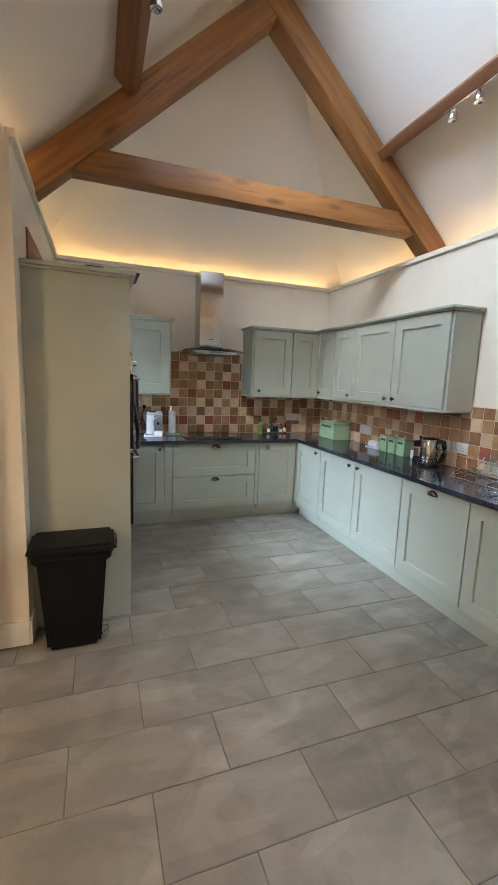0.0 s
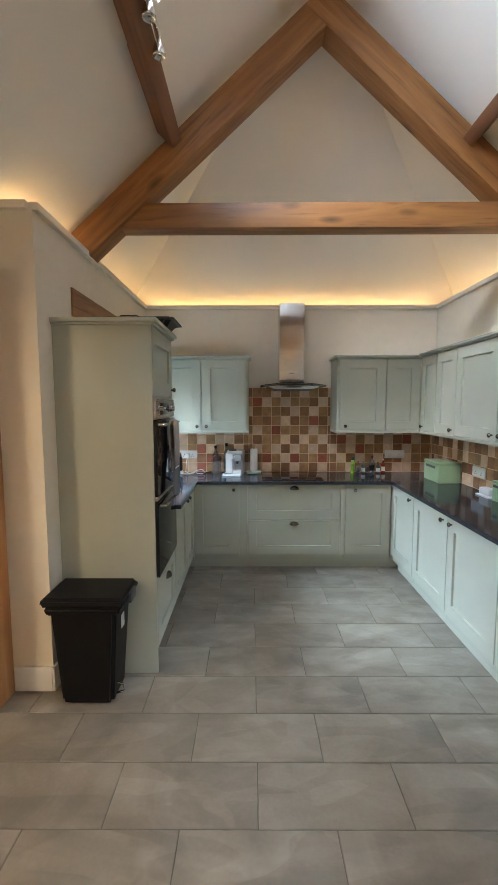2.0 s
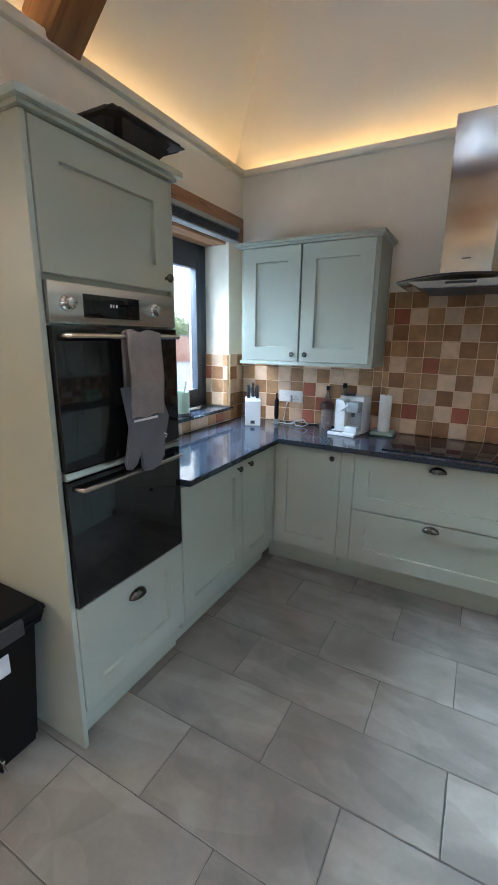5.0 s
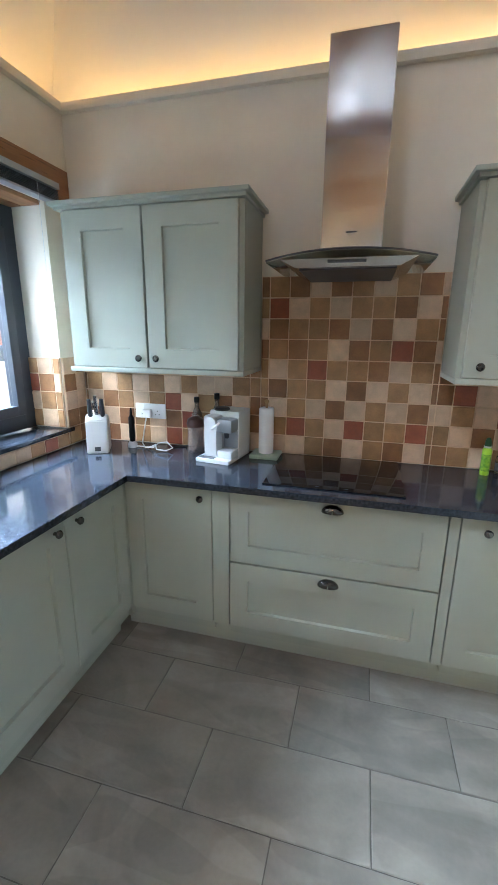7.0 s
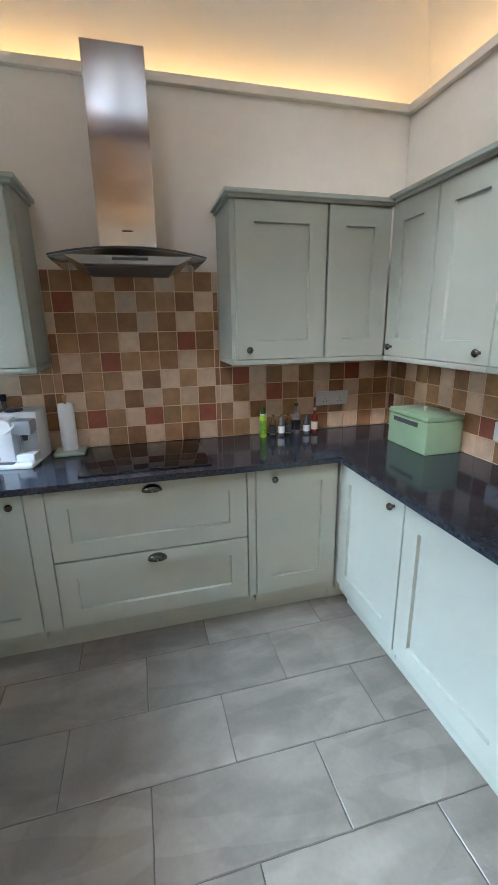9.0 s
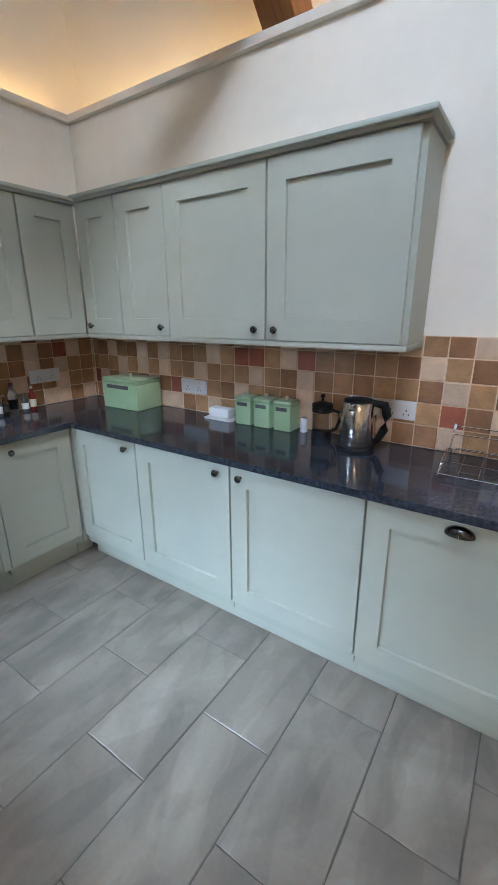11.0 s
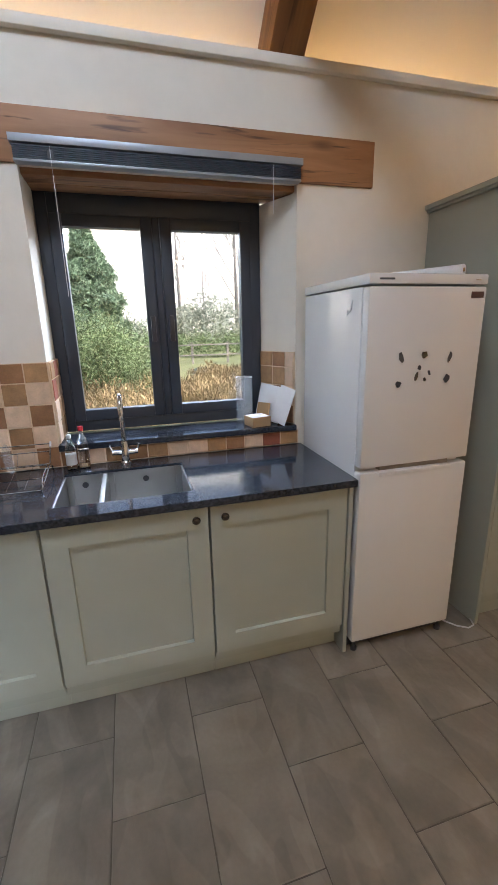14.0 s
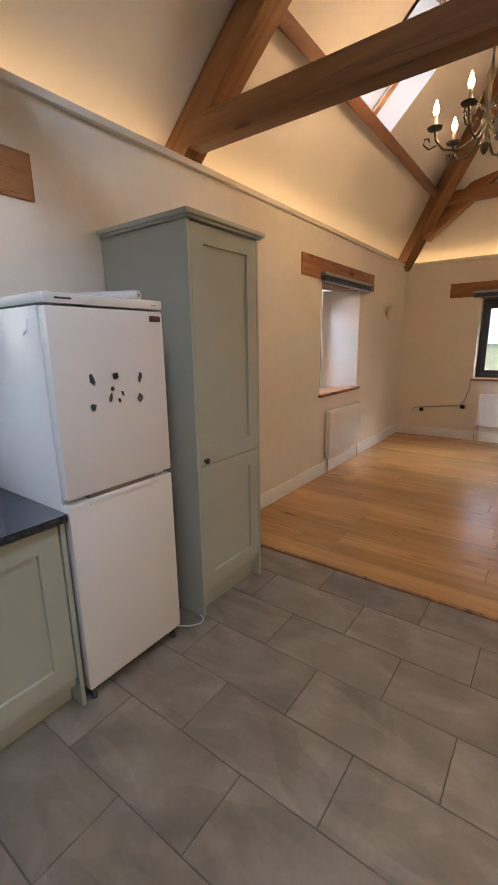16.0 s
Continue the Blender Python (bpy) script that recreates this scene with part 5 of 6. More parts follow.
enamel_tin("bread_bin", 2.735, 2.945, 4.245, 4.565, 0.165, 0.028, "mint green enamel bread bin in the worktop corner", "bread bin")
for y in (3.528, 3.408, 3.284):
    enamel_tin("storage_tin", 2.845, 2.945, y - 0.051, y + 0.051, 0.135, 0.022, "mint green square storage tin with a cream knob", "storage tin", "storage tins")
bd = thing("butter_dish", pose(2.885, 3.70, TOP, 0, 0, 90), "white ceramic butter dish with a lid", "butter dish")
part("plate", boxmesh(-0.095, 0.095, -0.05, 0.05, 0, 0.014, bevel=0.006), WHITE_PLASTIC, bd)
part("cover", boxmesh(-0.072, 0.072, -0.036, 0.036, 0.015, 0.07, bevel=0.014), WHITE_PLASTIC, bd)
sp = thing("salt_pot", pose(2.905, 3.185, TOP), "small white pot beside the cafetiere", "salt pot")
part("pot", lathe([(0.018, 0), (0.019, 0.004), (0.018, 0.066), (0.012, 0.072)], 18), WHITE_PLASTIC, sp)
part("top", lathe([(0.012, 0.0725), (0.011, 0.078), (0.003, 0.08)], 14), STEEL, sp)
cf = thing("cafetiere", pose(2.875, 3.075, TOP), "black framed glass cafetiere", "cafetiere")
part("beaker", lathe([(0.044, 0.014), (0.046, 0.02), (0.046, 0.15)], 24), CLEAR_BOTTLE, cf)
part("base", lathe([(0.05, 0), (0.05, 0.012), (0.047, 0.035), (0.0475, 0.012)], 24), BLACK, cf)
part("band", lathe([(0.0475, 0.125), (0.049, 0.128), (0.049, 0.15), (0.0475, 0.152)], 24), BLACK, cf)
part("lid", lathe([(0.05, 0.153), (0.05, 0.165), (0.02, 0.175), (0.006, 0.178), (0.006, 0.195), (0.012, 0.2), (0.008, 0.212)], 24), BLACK, cf)
part("handle", tube([(0.0, -0.046, 0.14), (0.0, -0.085, 0.135), (0.0, -0.09, 0.09), (0.0, -0.075, 0.05), (0.0, -0.048, 0.035)], 0.008, 10), BLACK, cf)
kt = thing("kettle", pose(2.785, 2.865, TOP), "brushed steel electric kettle with a black handle", "kettle")
part("power_base", lathe([(0.082, 0), (0.084, 0.01), (0.078, 0.02)], 30), BLACK, kt)
part("body", lathe([(0.072, 0.021), (0.074, 0.03), (0.072, 0.13), (0.069, 0.206), (0.064, 0.215)], 34), KETTLE_STEEL, kt, smooth=50)
part("lid", lathe([(0.0645, 0.2155), (0.062, 0.226), (0.03, 0.231), (0.004, 0.232)], 28), BLACK, kt)
part("handle", tube([(0.02, -0.058, 0.212), (0.03, -0.105, 0.205), (0.032, -0.118, 0.16), (0.03, -0.112, 0.10), (0.024, -0.09, 0.05), (0.02, -0.072, 0.035)], [0.014, 0.020, 0.020, 0.019, 0.016, 0.013], 10), BLACK, kt, smooth=70)
part("spout", boxmesh(-0.075, -0.05, -0.018, 0.018, 0.185, 0.214, bevel=0.006), KETTLE_STEEL, kt)
part("gauge", boxmesh(0.008, 0.03, -0.0765, -0.07, 0.07, 0.16, bevel=0.002), CLEAR_BOTTLE, kt)

rk = thing("dish_rack", pose(0, 0, TOP), "chrome wire dish rack with clear plates, beside the sink", "dish rack")
RX0, RX1, RY0, RY1 = 2.63, 2.94, 2.09, 2.49
for x, z, r in ((RX0, 0.012, 0.0026), (RX0 + 0.05, 0.046, 0.0024), (RX0 + 0.11, 0.028, 0.0018), (RX0 + 0.17, 0.066, 0.0024), (RX0 + 0.24, 0.050, 0.0018), (RX1 - 0.03, 0.098, 0.0024), (RX1, 0.126, 0.003)):
    part("long_wire", tube([(x, RY0, z), (x, RY1 - (0.02 if r < 0.002 else 0.0), z)], r, 7), CHROME, rk)
for y in (RY0, RY1):
    part("end_frame", tube([(RX0, y, 0.012), (RX0 + 0.11, y, 0.028), (RX0 + 0.24, y, 0.050), (RX1 - 0.03, y, 0.098), (RX1, y, 0.126)], 0.0028, 7), CHROME, rk)
    part("leg", tube([(RX1 - 0.02, y, 0.004), (RX1 - 0.03, y, 0.03), (RX0 + 0.17, y, 0.066), (RX0 + 0.05, y, 0.046), (RX0, y, 0.004)], 0.0025, 7), CHROME, rk)
    part("end_cap", tube([(RX1 - 0.012, y, 0.113), (RX1 + 0.006, y, 0.132)], 0.005, 8), WHITE_PLASTIC, rk, "white end cap")
for k in range(1, 6):
    y = RY0 + (RY1 - RY0) * k / 6
    part("rib", tube([(RX0 + 0.02, y, 0.014), (RX0 + 0.11, y, 0.029), (RX0 + 0.24, y, 0.051), (RX1 - 0.03, y, 0.098)], 0.0011, 6), CHROME, rk)
for k, y in enumerate((2.24, 2.31)):
    dsh = thing("glass_plate", pose(2.79, y, TOP + 0.108, 82, 0, 0), "clear glass plate standing in the dish rack", "plate", "plates in the rack")
    part("plate", lathe([(0.04, 0), (0.062, 0.006), (0.065, 0.009), (0.04, 0.004)], 28), THIN_GLASS, dsh)
bottle("soap_bottle", 2.915, 2.005, 0.024, 0.165, CLEAR_BOTTLE, WHITE_PLASTIC, "clear soap pump bottle beside the tap", WHITE_PLASTIC)
RED_CAP = material("red_cap", (0.45, 0.02, 0.03), 0.35)
bottle("washing_up_bottle", 2.92, 1.95, 0.026, 0.20, CLEAR_BOTTLE, RED_CAP, "clear washing-up bottle with a red cap", CLEAR_BOTTLE)
SILL = W1[2] + 0.032
CHEEK = pose(XR + 0.001, W1[0] + 0.0015, SILL, 0, 0, 23.35)
env = thing("envelopes", CHEEK, "white letters leaning against the tiled window cheek", "letters")
for x, y, w, h, lean, tilt in ((0.165, 0.062, 0.19, 0.20, 11, -4), (0.15, 0.068, 0.17, 0.185, 11, -7), (0.05, 0.082, 0.11, 0.20, 14, -11)):
    part("letter", boxmesh(-w / 2, w / 2, 0, 0.0025, 0, h), PAPER, env, m=pose(x, y, 0.012 if tilt < -5 else 0.006, lean, tilt, 0))
ce = thing("card_box", pose(3.025, 1.06, SILL, 0, 0, 12), "small white and brown card box on the sill", "box")
part("box", boxmesh(-0.05, 0.05, -0.055, 0.055, 0, 0.052, bevel=0.002), CARD, ce)
part("top_label", boxmesh(-0.046, 0.046, -0.05, 0.05, 0.0522, 0.0535), PAPER, ce)
ck = thing("brown_envelope", CHEEK @ pose(0.165, 0.095, 0, 14, 3, 0), "brown card envelope leaning on the letters", "envelope")
part("card", boxmesh(-0.05, 0.05, 0, 0.006, 0, 0.11, bevel=0.001), CARD, ck)
part("flap", boxmesh(-0.048, 0.048, 0.0063, 0.0075, 0.06, 0.108), CARD, ck)
vs = thing("glass_vase", pose(3.14, 1.10, SILL), "tall clear glass vase on the window sill", "vase")
part("glass", lathe([(0.045, 0), (0.047, 0.006), (0.046, 0.25), (0.043, 0.25), (0.043, 0.014), (0.01, 0.012)], 26), THIN_GLASS, vs)
# opaque white ring paints the glint along the glass rim
part("rim", tube([(0.045 * math.cos(k * 0.2618), 0.045 * math.sin(k * 0.2618), 0.251) for k in range(25)], 0.002, 6), WHITE_PLASTIC, vs, "glass rim with its glint painted white")
up = thing("utensil_pot", pose(-0.20, 4.27, W4[2] + 0.025) @ Matrix.Scale(1.3, 4), "mint green pot of dark cooking utensils on the sill", "utensil pot")
part("pot", lathe([(0.05, 0), (0.053, 0.006), (0.052, 0.115), (0.049, 0.12), (0.046, 0.115), (0.046, 0.02), (0.01, 0.018)], 26), MINT_PALE, up)
part("foot_ring", lathe([(0.0535, 0), (0.0545, 0.004), (0.0535, 0.012)], 26), DARK, up)
sp_ = part("spatula", tube([(0.0, 0.01, 0.02), (-0.01, -0.03, 0.13)], 0.005, 8), DARK, up, "black spatula")
part("blade", boxmesh(-0.006, 0.0, -0.026, 0.026, 0.0, 0.09, bevel=0.003), DARK, sp_, m=pose(-0.01, -0.03, 0.125, 18, 0, 20))
part("spoon", tube([(0.015, 0.0, 0.02), (0.03, 0.02, 0.17)], 0.004, 8), STEEL, up)

# ---- living end: skirting, radiators, lamps, chandelier ----
for b in ((XR - 0.018, XR - 0.001, YF + 0.02, -0.46), (XL + 0.0, XR - 0.02, YF + 0.001, YF + 0.018), (-0.312, XL + 0.0, YN - 0.02, YN - 0.001), (XL + 0.001, XL + 0.016, YN - 0.019, 2.80), (-1.8, -0.93, YN - 0.02, YN - 0.001)):
    solid("baseboard", boxmesh(*b, 0.004, 0.145, bevel=0.005), WHITE, "white painted skirting board", "skirting board", "structure")


def radiator(m, w, h, label):
    t = thing("radiator", m, label, "radiator", "radiators")
    n = int(w / 0.034)
    bm = bmesh.new()
    outline = []
    for k in range(n):
        x = w * k / n
        outline += [(x, 0.0), (x + w / n * 0.45, 0.0), (x + w / n * 0.6, 0.0014), (x + w / n * 0.85, 0.0014)]
    outline += [(w, 0.0), (w, 0.05), (0, 0.05)]
    prism(outline, 0.25, 0.25 + h, bm)
    part("panel", bm, WHITE, t, smooth=None)
    part("top_grille", boxmesh(0, w, 0.001, 0.055, 0.251 + h, 0.259 + h, bevel=0.002), WHITE, t)
    part("side_cover", boxmesh(-0.004, -0.001, 0.0, 0.055, 0.26, 0.25 + h), WHITE, t)
    part("side_cover", boxmesh(w + 0.001, w + 0.004, 0.0, 0.055, 0.26, 0.25 + h), WHITE, t)
    for x in (0.02, w - 0.02):
        part("pipe", tube([(x, 0.03, 0.004), (x, 0.03, 0.27)], 0.0075, 8), CHROME, t)
    part("valve", lathe([(0.02, 0.20), (0.022, 0.21), (0.02, 0.27), (0.012, 0.275)], 14, -0.02, 0.03), WHITE_PLASTIC, t, "white valve head")
    part("valve_pipe", tube([(-0.02, 0.03, 0.004), (-0.02, 0.03, 0.20)], 0.0075, 8), CHROME, t)
    return t


radiator(pose(XR - 0.075, -2.66, 0, 0, 0, -90), 0.92, 0.48, "white panel radiator below the side window")
radiator(pose(1.78, YF + 0.075, 0, 0, 0, 180), 1.0, 0.46, "white panel radiator below the end window")
wl = thing("wall_light", pose(XR - 0.002, -4.56, 1.89), "small frosted glass wall light, unlit", "wall light")
part("back_plate", lathe([(0.04, -0.001), (0.04, -0.012), (0.02, -0.016)], 20, axis="x"), STEEL, wl)
part("shade", lathe([(0.035, -0.09), (0.045, -0.05), (0.05, 0.05), (0.046, 0.085)], 20, -0.06), CREAM, wl, "frosted shade")
for x, z in ((2.66, 0.385), (2.59, 0.40), (2.0, 0.48)):
    s = thing("cable_box", pose(x, YF + 0.001, z, 0, 0, 180), "dark open socket box with wires on the end wall", "socket box", "socket boxes")
    part("box", boxmesh(-0.03, 0.03, -0.025, 0.0, 0, 0.055, bevel=0.004), DARK if x < 2.65 else WHITE_PLASTIC, s)
    part("cover", boxmesh(-0.025, 0.025, -0.029, -0.0255, 0.006, 0.049, bevel=0.002), BLACK if x < 2.65 else WHITE_PLASTIC, s)
solid("wall_cable", tube([(2.74, YF + 0.012, 0.38), (2.70, YF + 0.03, 0.45), (2.55, YF + 0.03, 0.47), (2.3, YF + 0.012, 0.50), (2.05, YF + 0.012, 0.52), (1.98, YF + 0.03, 0.60), (1.93, YF + 0.02, 0.78), (1.92, YF + 0.02, 0.93)], 0.009, 6), PALE_METAL, "thin pale cable clipped along the end wall", "cable")

CX, CY, CZ = 1.47, -1.80, 2.80
ch = thing("chandelier", pose(CX, CY, CZ), "antique iron chandelier with six lit candle bulbs", "chandelier")
part("chain", tube([(0, 0, 0.42), (0, 0, slope_z(CX) - CZ - 0.02)], 0.008, 6), IRON, ch)
part("stem", lathe([(0.006, -0.12), (0.02, -0.10), (0.03, -0.06), (0.014, -0.02), (0.02, 0.04), (0.035, 0.08), (0.014, 0.14), (0.010, 0.28), (0.026, 0.33), (0.012, 0.38), (0.008, 0.43)], 14), IRON, ch)
for k in range(6):
    rot = pose(0, 0, 0, 0, 0, 60 * k + 20)
    arm = part("arm", tube([(0.02, 0, 0.05), (0.08, 0, -0.03), (0.16, 0, -0.075), (0.25, 0, -0.06), (0.30, 0, 0.0), (0.31, 0, 0.06)], 0.008, 8), IRON, ch, m=rot, smooth=70)
    part("scroll", tube([(0.29, 0, -0.03), (0.34, 0, -0.05), (0.375, 0, -0.02), (0.37, 0, 0.015), (0.345, 0, 0.015), (0.338, 0, -0.008)], 0.005, 6), IRON, arm)
    part("leaf_scroll", tube([(0.03, 0, 0.15), (0.10, 0, 0.20), (0.15, 0, 0.15), (0.12, 0, 0.10), (0.09, 0, 0.13)], 0.006, 6), IRON, arm)
    part("drip_pan", lathe([(0.012, 0.055), (0.045, 0.065), (0.05, 0.075), (0.014, 0.07)], 14, 0.31, 0), IRON, arm)
    part("candle", lathe([(0.012, 0.075), (0.012, 0.145)], 12, 0.31, 0), CREAM, arm, "cream candle sleeve")
    part("bulb", lathe([(0.009, 0.146), (0.017, 0.165), (0.017, 0.185), (0.008, 0.215), (0.002, 0.232)], 14, 0.31, 0), BULB, arm, "lit candle bulb")
for x, y in ((0.575, 2.42), (2.455, 2.42)):
    t = thing("spotlight_bar", pose(x, y, slope_z(x) - 0.20), "chrome spotlight bar with three heads fixed to the purlin", "spotlight", "spotlight bars")
    part("bar", boxmesh(-0.012, 0.012, -0.28, 0.28, 0.0, 0.02, bevel=0.004), CHROME, t)
    for k in (-1, 0, 1):
        part("head", lathe([(0.012, 0.0), (0.022, -0.02), (0.032, -0.065), (0.03, -0.07), (0.012, -0.06)], 16, 0, 0.2 * k, 0), CHROME, t, m=pose(0, 0, 0, 0, 0, 0))

# ---- outside ----
GRASS = material("meadow_grass", (0.16, 0.18, 0.07), 0.95, vary=0.3, scale=0.5, bump=0.8, bump_scale=12, fine=0.2)
GRAVEL = material("pale_paving", (0.19, 0.21, 0.23), 0.9, vary=0.15, scale=1.5, bump=0.4, bump_scale=20)
BRICK = material("red_brick", (0.44, 0.24, 0.185), 0.9, vary=0.2, scale=9, bump=0.3, bump_scale=40)
POND = material("pond_water", (0.10, 0.13, 0.15), 0.08, vary=0.1, scale=1.0, bump=0.05, bump_scale=4)
# slate, conifer, bark and woods colours are paled to imitate distant haze
HAZED_SLATE = material("hazed_grey_slate", (0.25, 0.25, 0.27), 0.7, vary=0.15, scale=4)
LEAF = material("leaf_green", (0.15, 0.215, 0.09), 0.8, vary=0.3, scale=1.3)
HAZED_CONIFER = material("hazed_conifer_green", (0.15, 0.225, 0.135), 0.8, vary=0.3, scale=1.5)
BRACKEN = material("dry_bracken", (0.29, 0.22, 0.11), 0.95, vary=0.5, scale=1.2)
HAZED_BARK = material("hazed_grey_bark", (0.25, 0.23, 0.205), 0.95, vary=0.3, scale=5, bump=0.6, bump_scale=15)
HAZED_WOODS = material("hazed_winter_woods", (0.27, 0.30, 0.235), 0.95, vary=0.35, scale=0.6)
GZ = -0.22
bm = bmesh.new()
bmesh.ops.create_grid(bm, x_segments=2, y_segments=2, size=900)
solid("ground", bm, GRASS, "rough green meadow running to the horizon", "ground", "structure", m=pose(0, 0, GZ), smooth=None)
bm = bmesh.new()
for k in range(48):
    a, b = 2 * math.pi * k / 48, 2 * math.pi * (k + 1) / 48
    bm.faces.new([bm.verts.new((180 * math.cos(q), 180 * math.sin(q), z)) for q, z in ((a, -1), (b, -1), (b, 70), (a, 70))])
solid("backdrop", bm, glow("overcast_sky", (0.93, 0.97, 1.0), 0.34), "white overcast sky low over the horizon", "sky", "structure", smooth=None)
solid("water", prism([(17.2 + 2.6 * math.cos(k * 0.2618) + 0.3 * math.sin(k * 0.9), -1.5 + 0.75 * math.sin(k * 0.2618) + 0.1 * math.cos(k * 1.3)) for k in range(24)], GZ + 0.004, GZ + 0.02), POND, "pale still pond in the meadow", "pond", "structure", smooth=None)
solid("pavement", boxmesh(-17.7, XL - WT - 0.02, -12, 32, GZ - 0.02, GZ + 0.03), GRAVEL, "pale paved yard outside the window", "yard", "structure", smooth=None)


def tufts(name, spots, size, mat, label, category, seed, per=900, kind="stuff", upright=0.0):
    """Many small leaf blades filling rounded clumps. spots: (x, y, z, rx, ry, rz)."""
    g = np.random.default_rng(seed)
    vs, fs = [], []
    for x, y, z, rx, ry, rz in spots:
        p = g.normal(size=(per, 3))
        p /= np.linalg.norm(p, axis=1)[:, None]
        p *= (g.random(per) ** 0.35)[:, None] * (1 + 0.25 * np.sin(p[:, :1] * 5 + p[:, 1:2] * 7))
        p = p * (rx, ry, rz) + (x, y, z)
        a = g.normal(size=(per, 3)) * size
        b = g.normal(size=(per, 3)) * size * 0.6
        if upright:
            a[:, 2] = np.abs(a[:, 2]) + upright
        vs.append(np.stack([p - b * 0.5, p + b * 0.5, p + a], 1).reshape(-1, 3))
    allv = np.concatenate(vs)
    n = len(allv) // 3
    me = bpy.data.meshes.new(name)
    me.from_pydata(allv.tolist(), [], np.arange(n * 3).reshape(-1, 3).tolist())
    me.materials.append(mat)
    return me


def clumps(name, spots, size, mat, label, category, seed, per=900, upright=0.0):
    return tagged(new(name, tufts(name, spots, size, mat, label, category, seed, per, upright=upright)), label, category, "", "stuff")


gr = random.Random(11)
clumps("bracken", [(5.4 + 8.0 * gr.random() ** 1.4, gr.uniform(-5.5, 4.6), GZ + 0.30, 0.6, 0.65, gr.uniform(0.28, 0.5)) for k in range(95)], 0.035, BRACKEN, "dry golden bracken and long grass by the window", "bracken", 3, 1800, 0.06)
clumps("shrub", [(10 + gr.uniform(-1, 1), 2.6 + gr.uniform(-1.0, 2.4), GZ + gr.uniform(0.5, 1.9), 0.8, 0.8, 0.7) for k in range(16)], 0.035, LEAF, "loose green shrubs at the garden edge", "shrub", 5, 4500)
clumps("far_woods", [(42 + gr.uniform(-4, 6), -60 + 3.0 * k + gr.uniform(-1, 1), GZ + gr.uniform(1.0, 2.6), 3.2, 2.6, gr.uniform(1.2, 2.6)) for k in range(40)], 0.17, HAZED_WOODS, "winter woodland beyond the field, haze put in its colour", "woods", 6, 2600)
clumps("hedge", [(27 + gr.uniform(-0.5, 0.5), -30 + 1.3 * k, GZ + 0.7, 0.9, 0.9, 0.8) for k in range(36)], 0.09, LEAF, "rough field hedge behind the fence", "hedge", 8, 1200)


def conifer(x, y, h, seed):
    t = thing("conifer", pose(x, y, GZ), "dense dark green conifer in the garden", "tree")
    part("trunk", lathe([(0.2, 0), (0.13, h * 0.5), (0.03, h)], 10), HAZED_BARK, t)
    g = random.Random(seed)
    spots = []
    for k in range(110):
        f = k / 110
        r = (1 - f) * h * 0.36 + 0.12
        a = g.uniform(0, 6.283)
        d, w = g.uniform(0.15, 0.85), g.uniform(0.3, 0.55)
        spots.append((math.cos(a) * r * d, math.sin(a) * r * d, h * (0.06 + 0.90 * f), r * w, r * w, g.uniform(0.15, 0.34)))
    me = tufts("crown", spots, 0.055, HAZED_CONIFER, "", "", seed, 1300)
    ob = new("crown", me)
    ob.parent = t


conifer(12.8, 2.55, 4.5, 2)
conifer(14.5, 5.4, 5.6, 9)


def bare_tree(x, y, h, seed, label="tall bare winter tree beyond the garden"):
    """A leafless tree: tapered trunk and limbs that fork four times."""
    t = thing("bare_tree", pose(x, y, GZ), label, "tree", "bare trees")
    g = random.Random(seed)
    trunk = tube([(0, 0, 0), (0.05, 0.03, h * 0.3), (0.0, 0.1, h * 0.6), (0.1, 0.05, h)], [h * 0.017, h * 0.014, h * 0.009, h * 0.002], 7)
    part("trunk", trunk, HAZED_BARK, t)
    bm = bmesh.new()

    def grow(p, d, ln, r, depth):
        q = p + d * ln * 0.5 + Vector((g.uniform(-1, 1), g.uniform(-1, 1), g.uniform(0, 1))) * ln * 0.08
        e = q + (d + Vector((g.uniform(-0.3, 0.3), g.uniform(-0.3, 0.3), 0.15))).normalized() * ln * 0.5
        tube([p, q, e], [r, r * 0.75, r * 0.45], 4, bm)
        if depth:
            for s in range(3):
                at = p.lerp(e, g.uniform(0.35, 1.0))
                grow(at, (d + Vector((g.uniform(-0.7, 0.7), g.uniform(-0.7, 0.7), g.uniform(-0.05, 0.6)))).normalized(), ln * g.uniform(0.5, 0.7), r * 0.62, depth - 1)

    for k in range(11):
        f = 0.28 + 0.68 * k / 11
        a = g.uniform(0, 6.283)
        grow(Vector((0.03, 0.06, h * f)), Vector((math.cos(a) * 0.5, math.sin(a) * 0.5, 0.85)).normalized(), h * (0.36 - 0.24 * f), h * 0.0048 * (1.2 - f), 3)
    part("branches", bm, HAZED_BARK, t, smooth=None)


for n, (x, y, h) in enumerate(((44, -3.7, 12.5), (43, -9.2, 15.0), (45, -10.7, 15.5), (44, -12.0, 15.0), (40, -17.5, 14.0), (50, -7.2, 9.0), (52, -1.0, 8.0))):
    bare_tree(x, y, h, 20 + n)
fence = thing("field_fence", pose(0, 0, GZ), "weathered post and rail field fence", "fence")
for k in range(12):
    part("post", boxmesh(21.95, 22.05, -14 + 1.8 * k - 0.05, -14 + 1.8 * k + 0.05, 0, 1.05), HAZED_BARK, fence, smooth=None)
for z in (0.4, 0.9):
    part("rail", boxmesh(21.90, 21.945, -14.2, 6.0, z, z + 0.06), HAZED_BARK, fence, smooth=None)

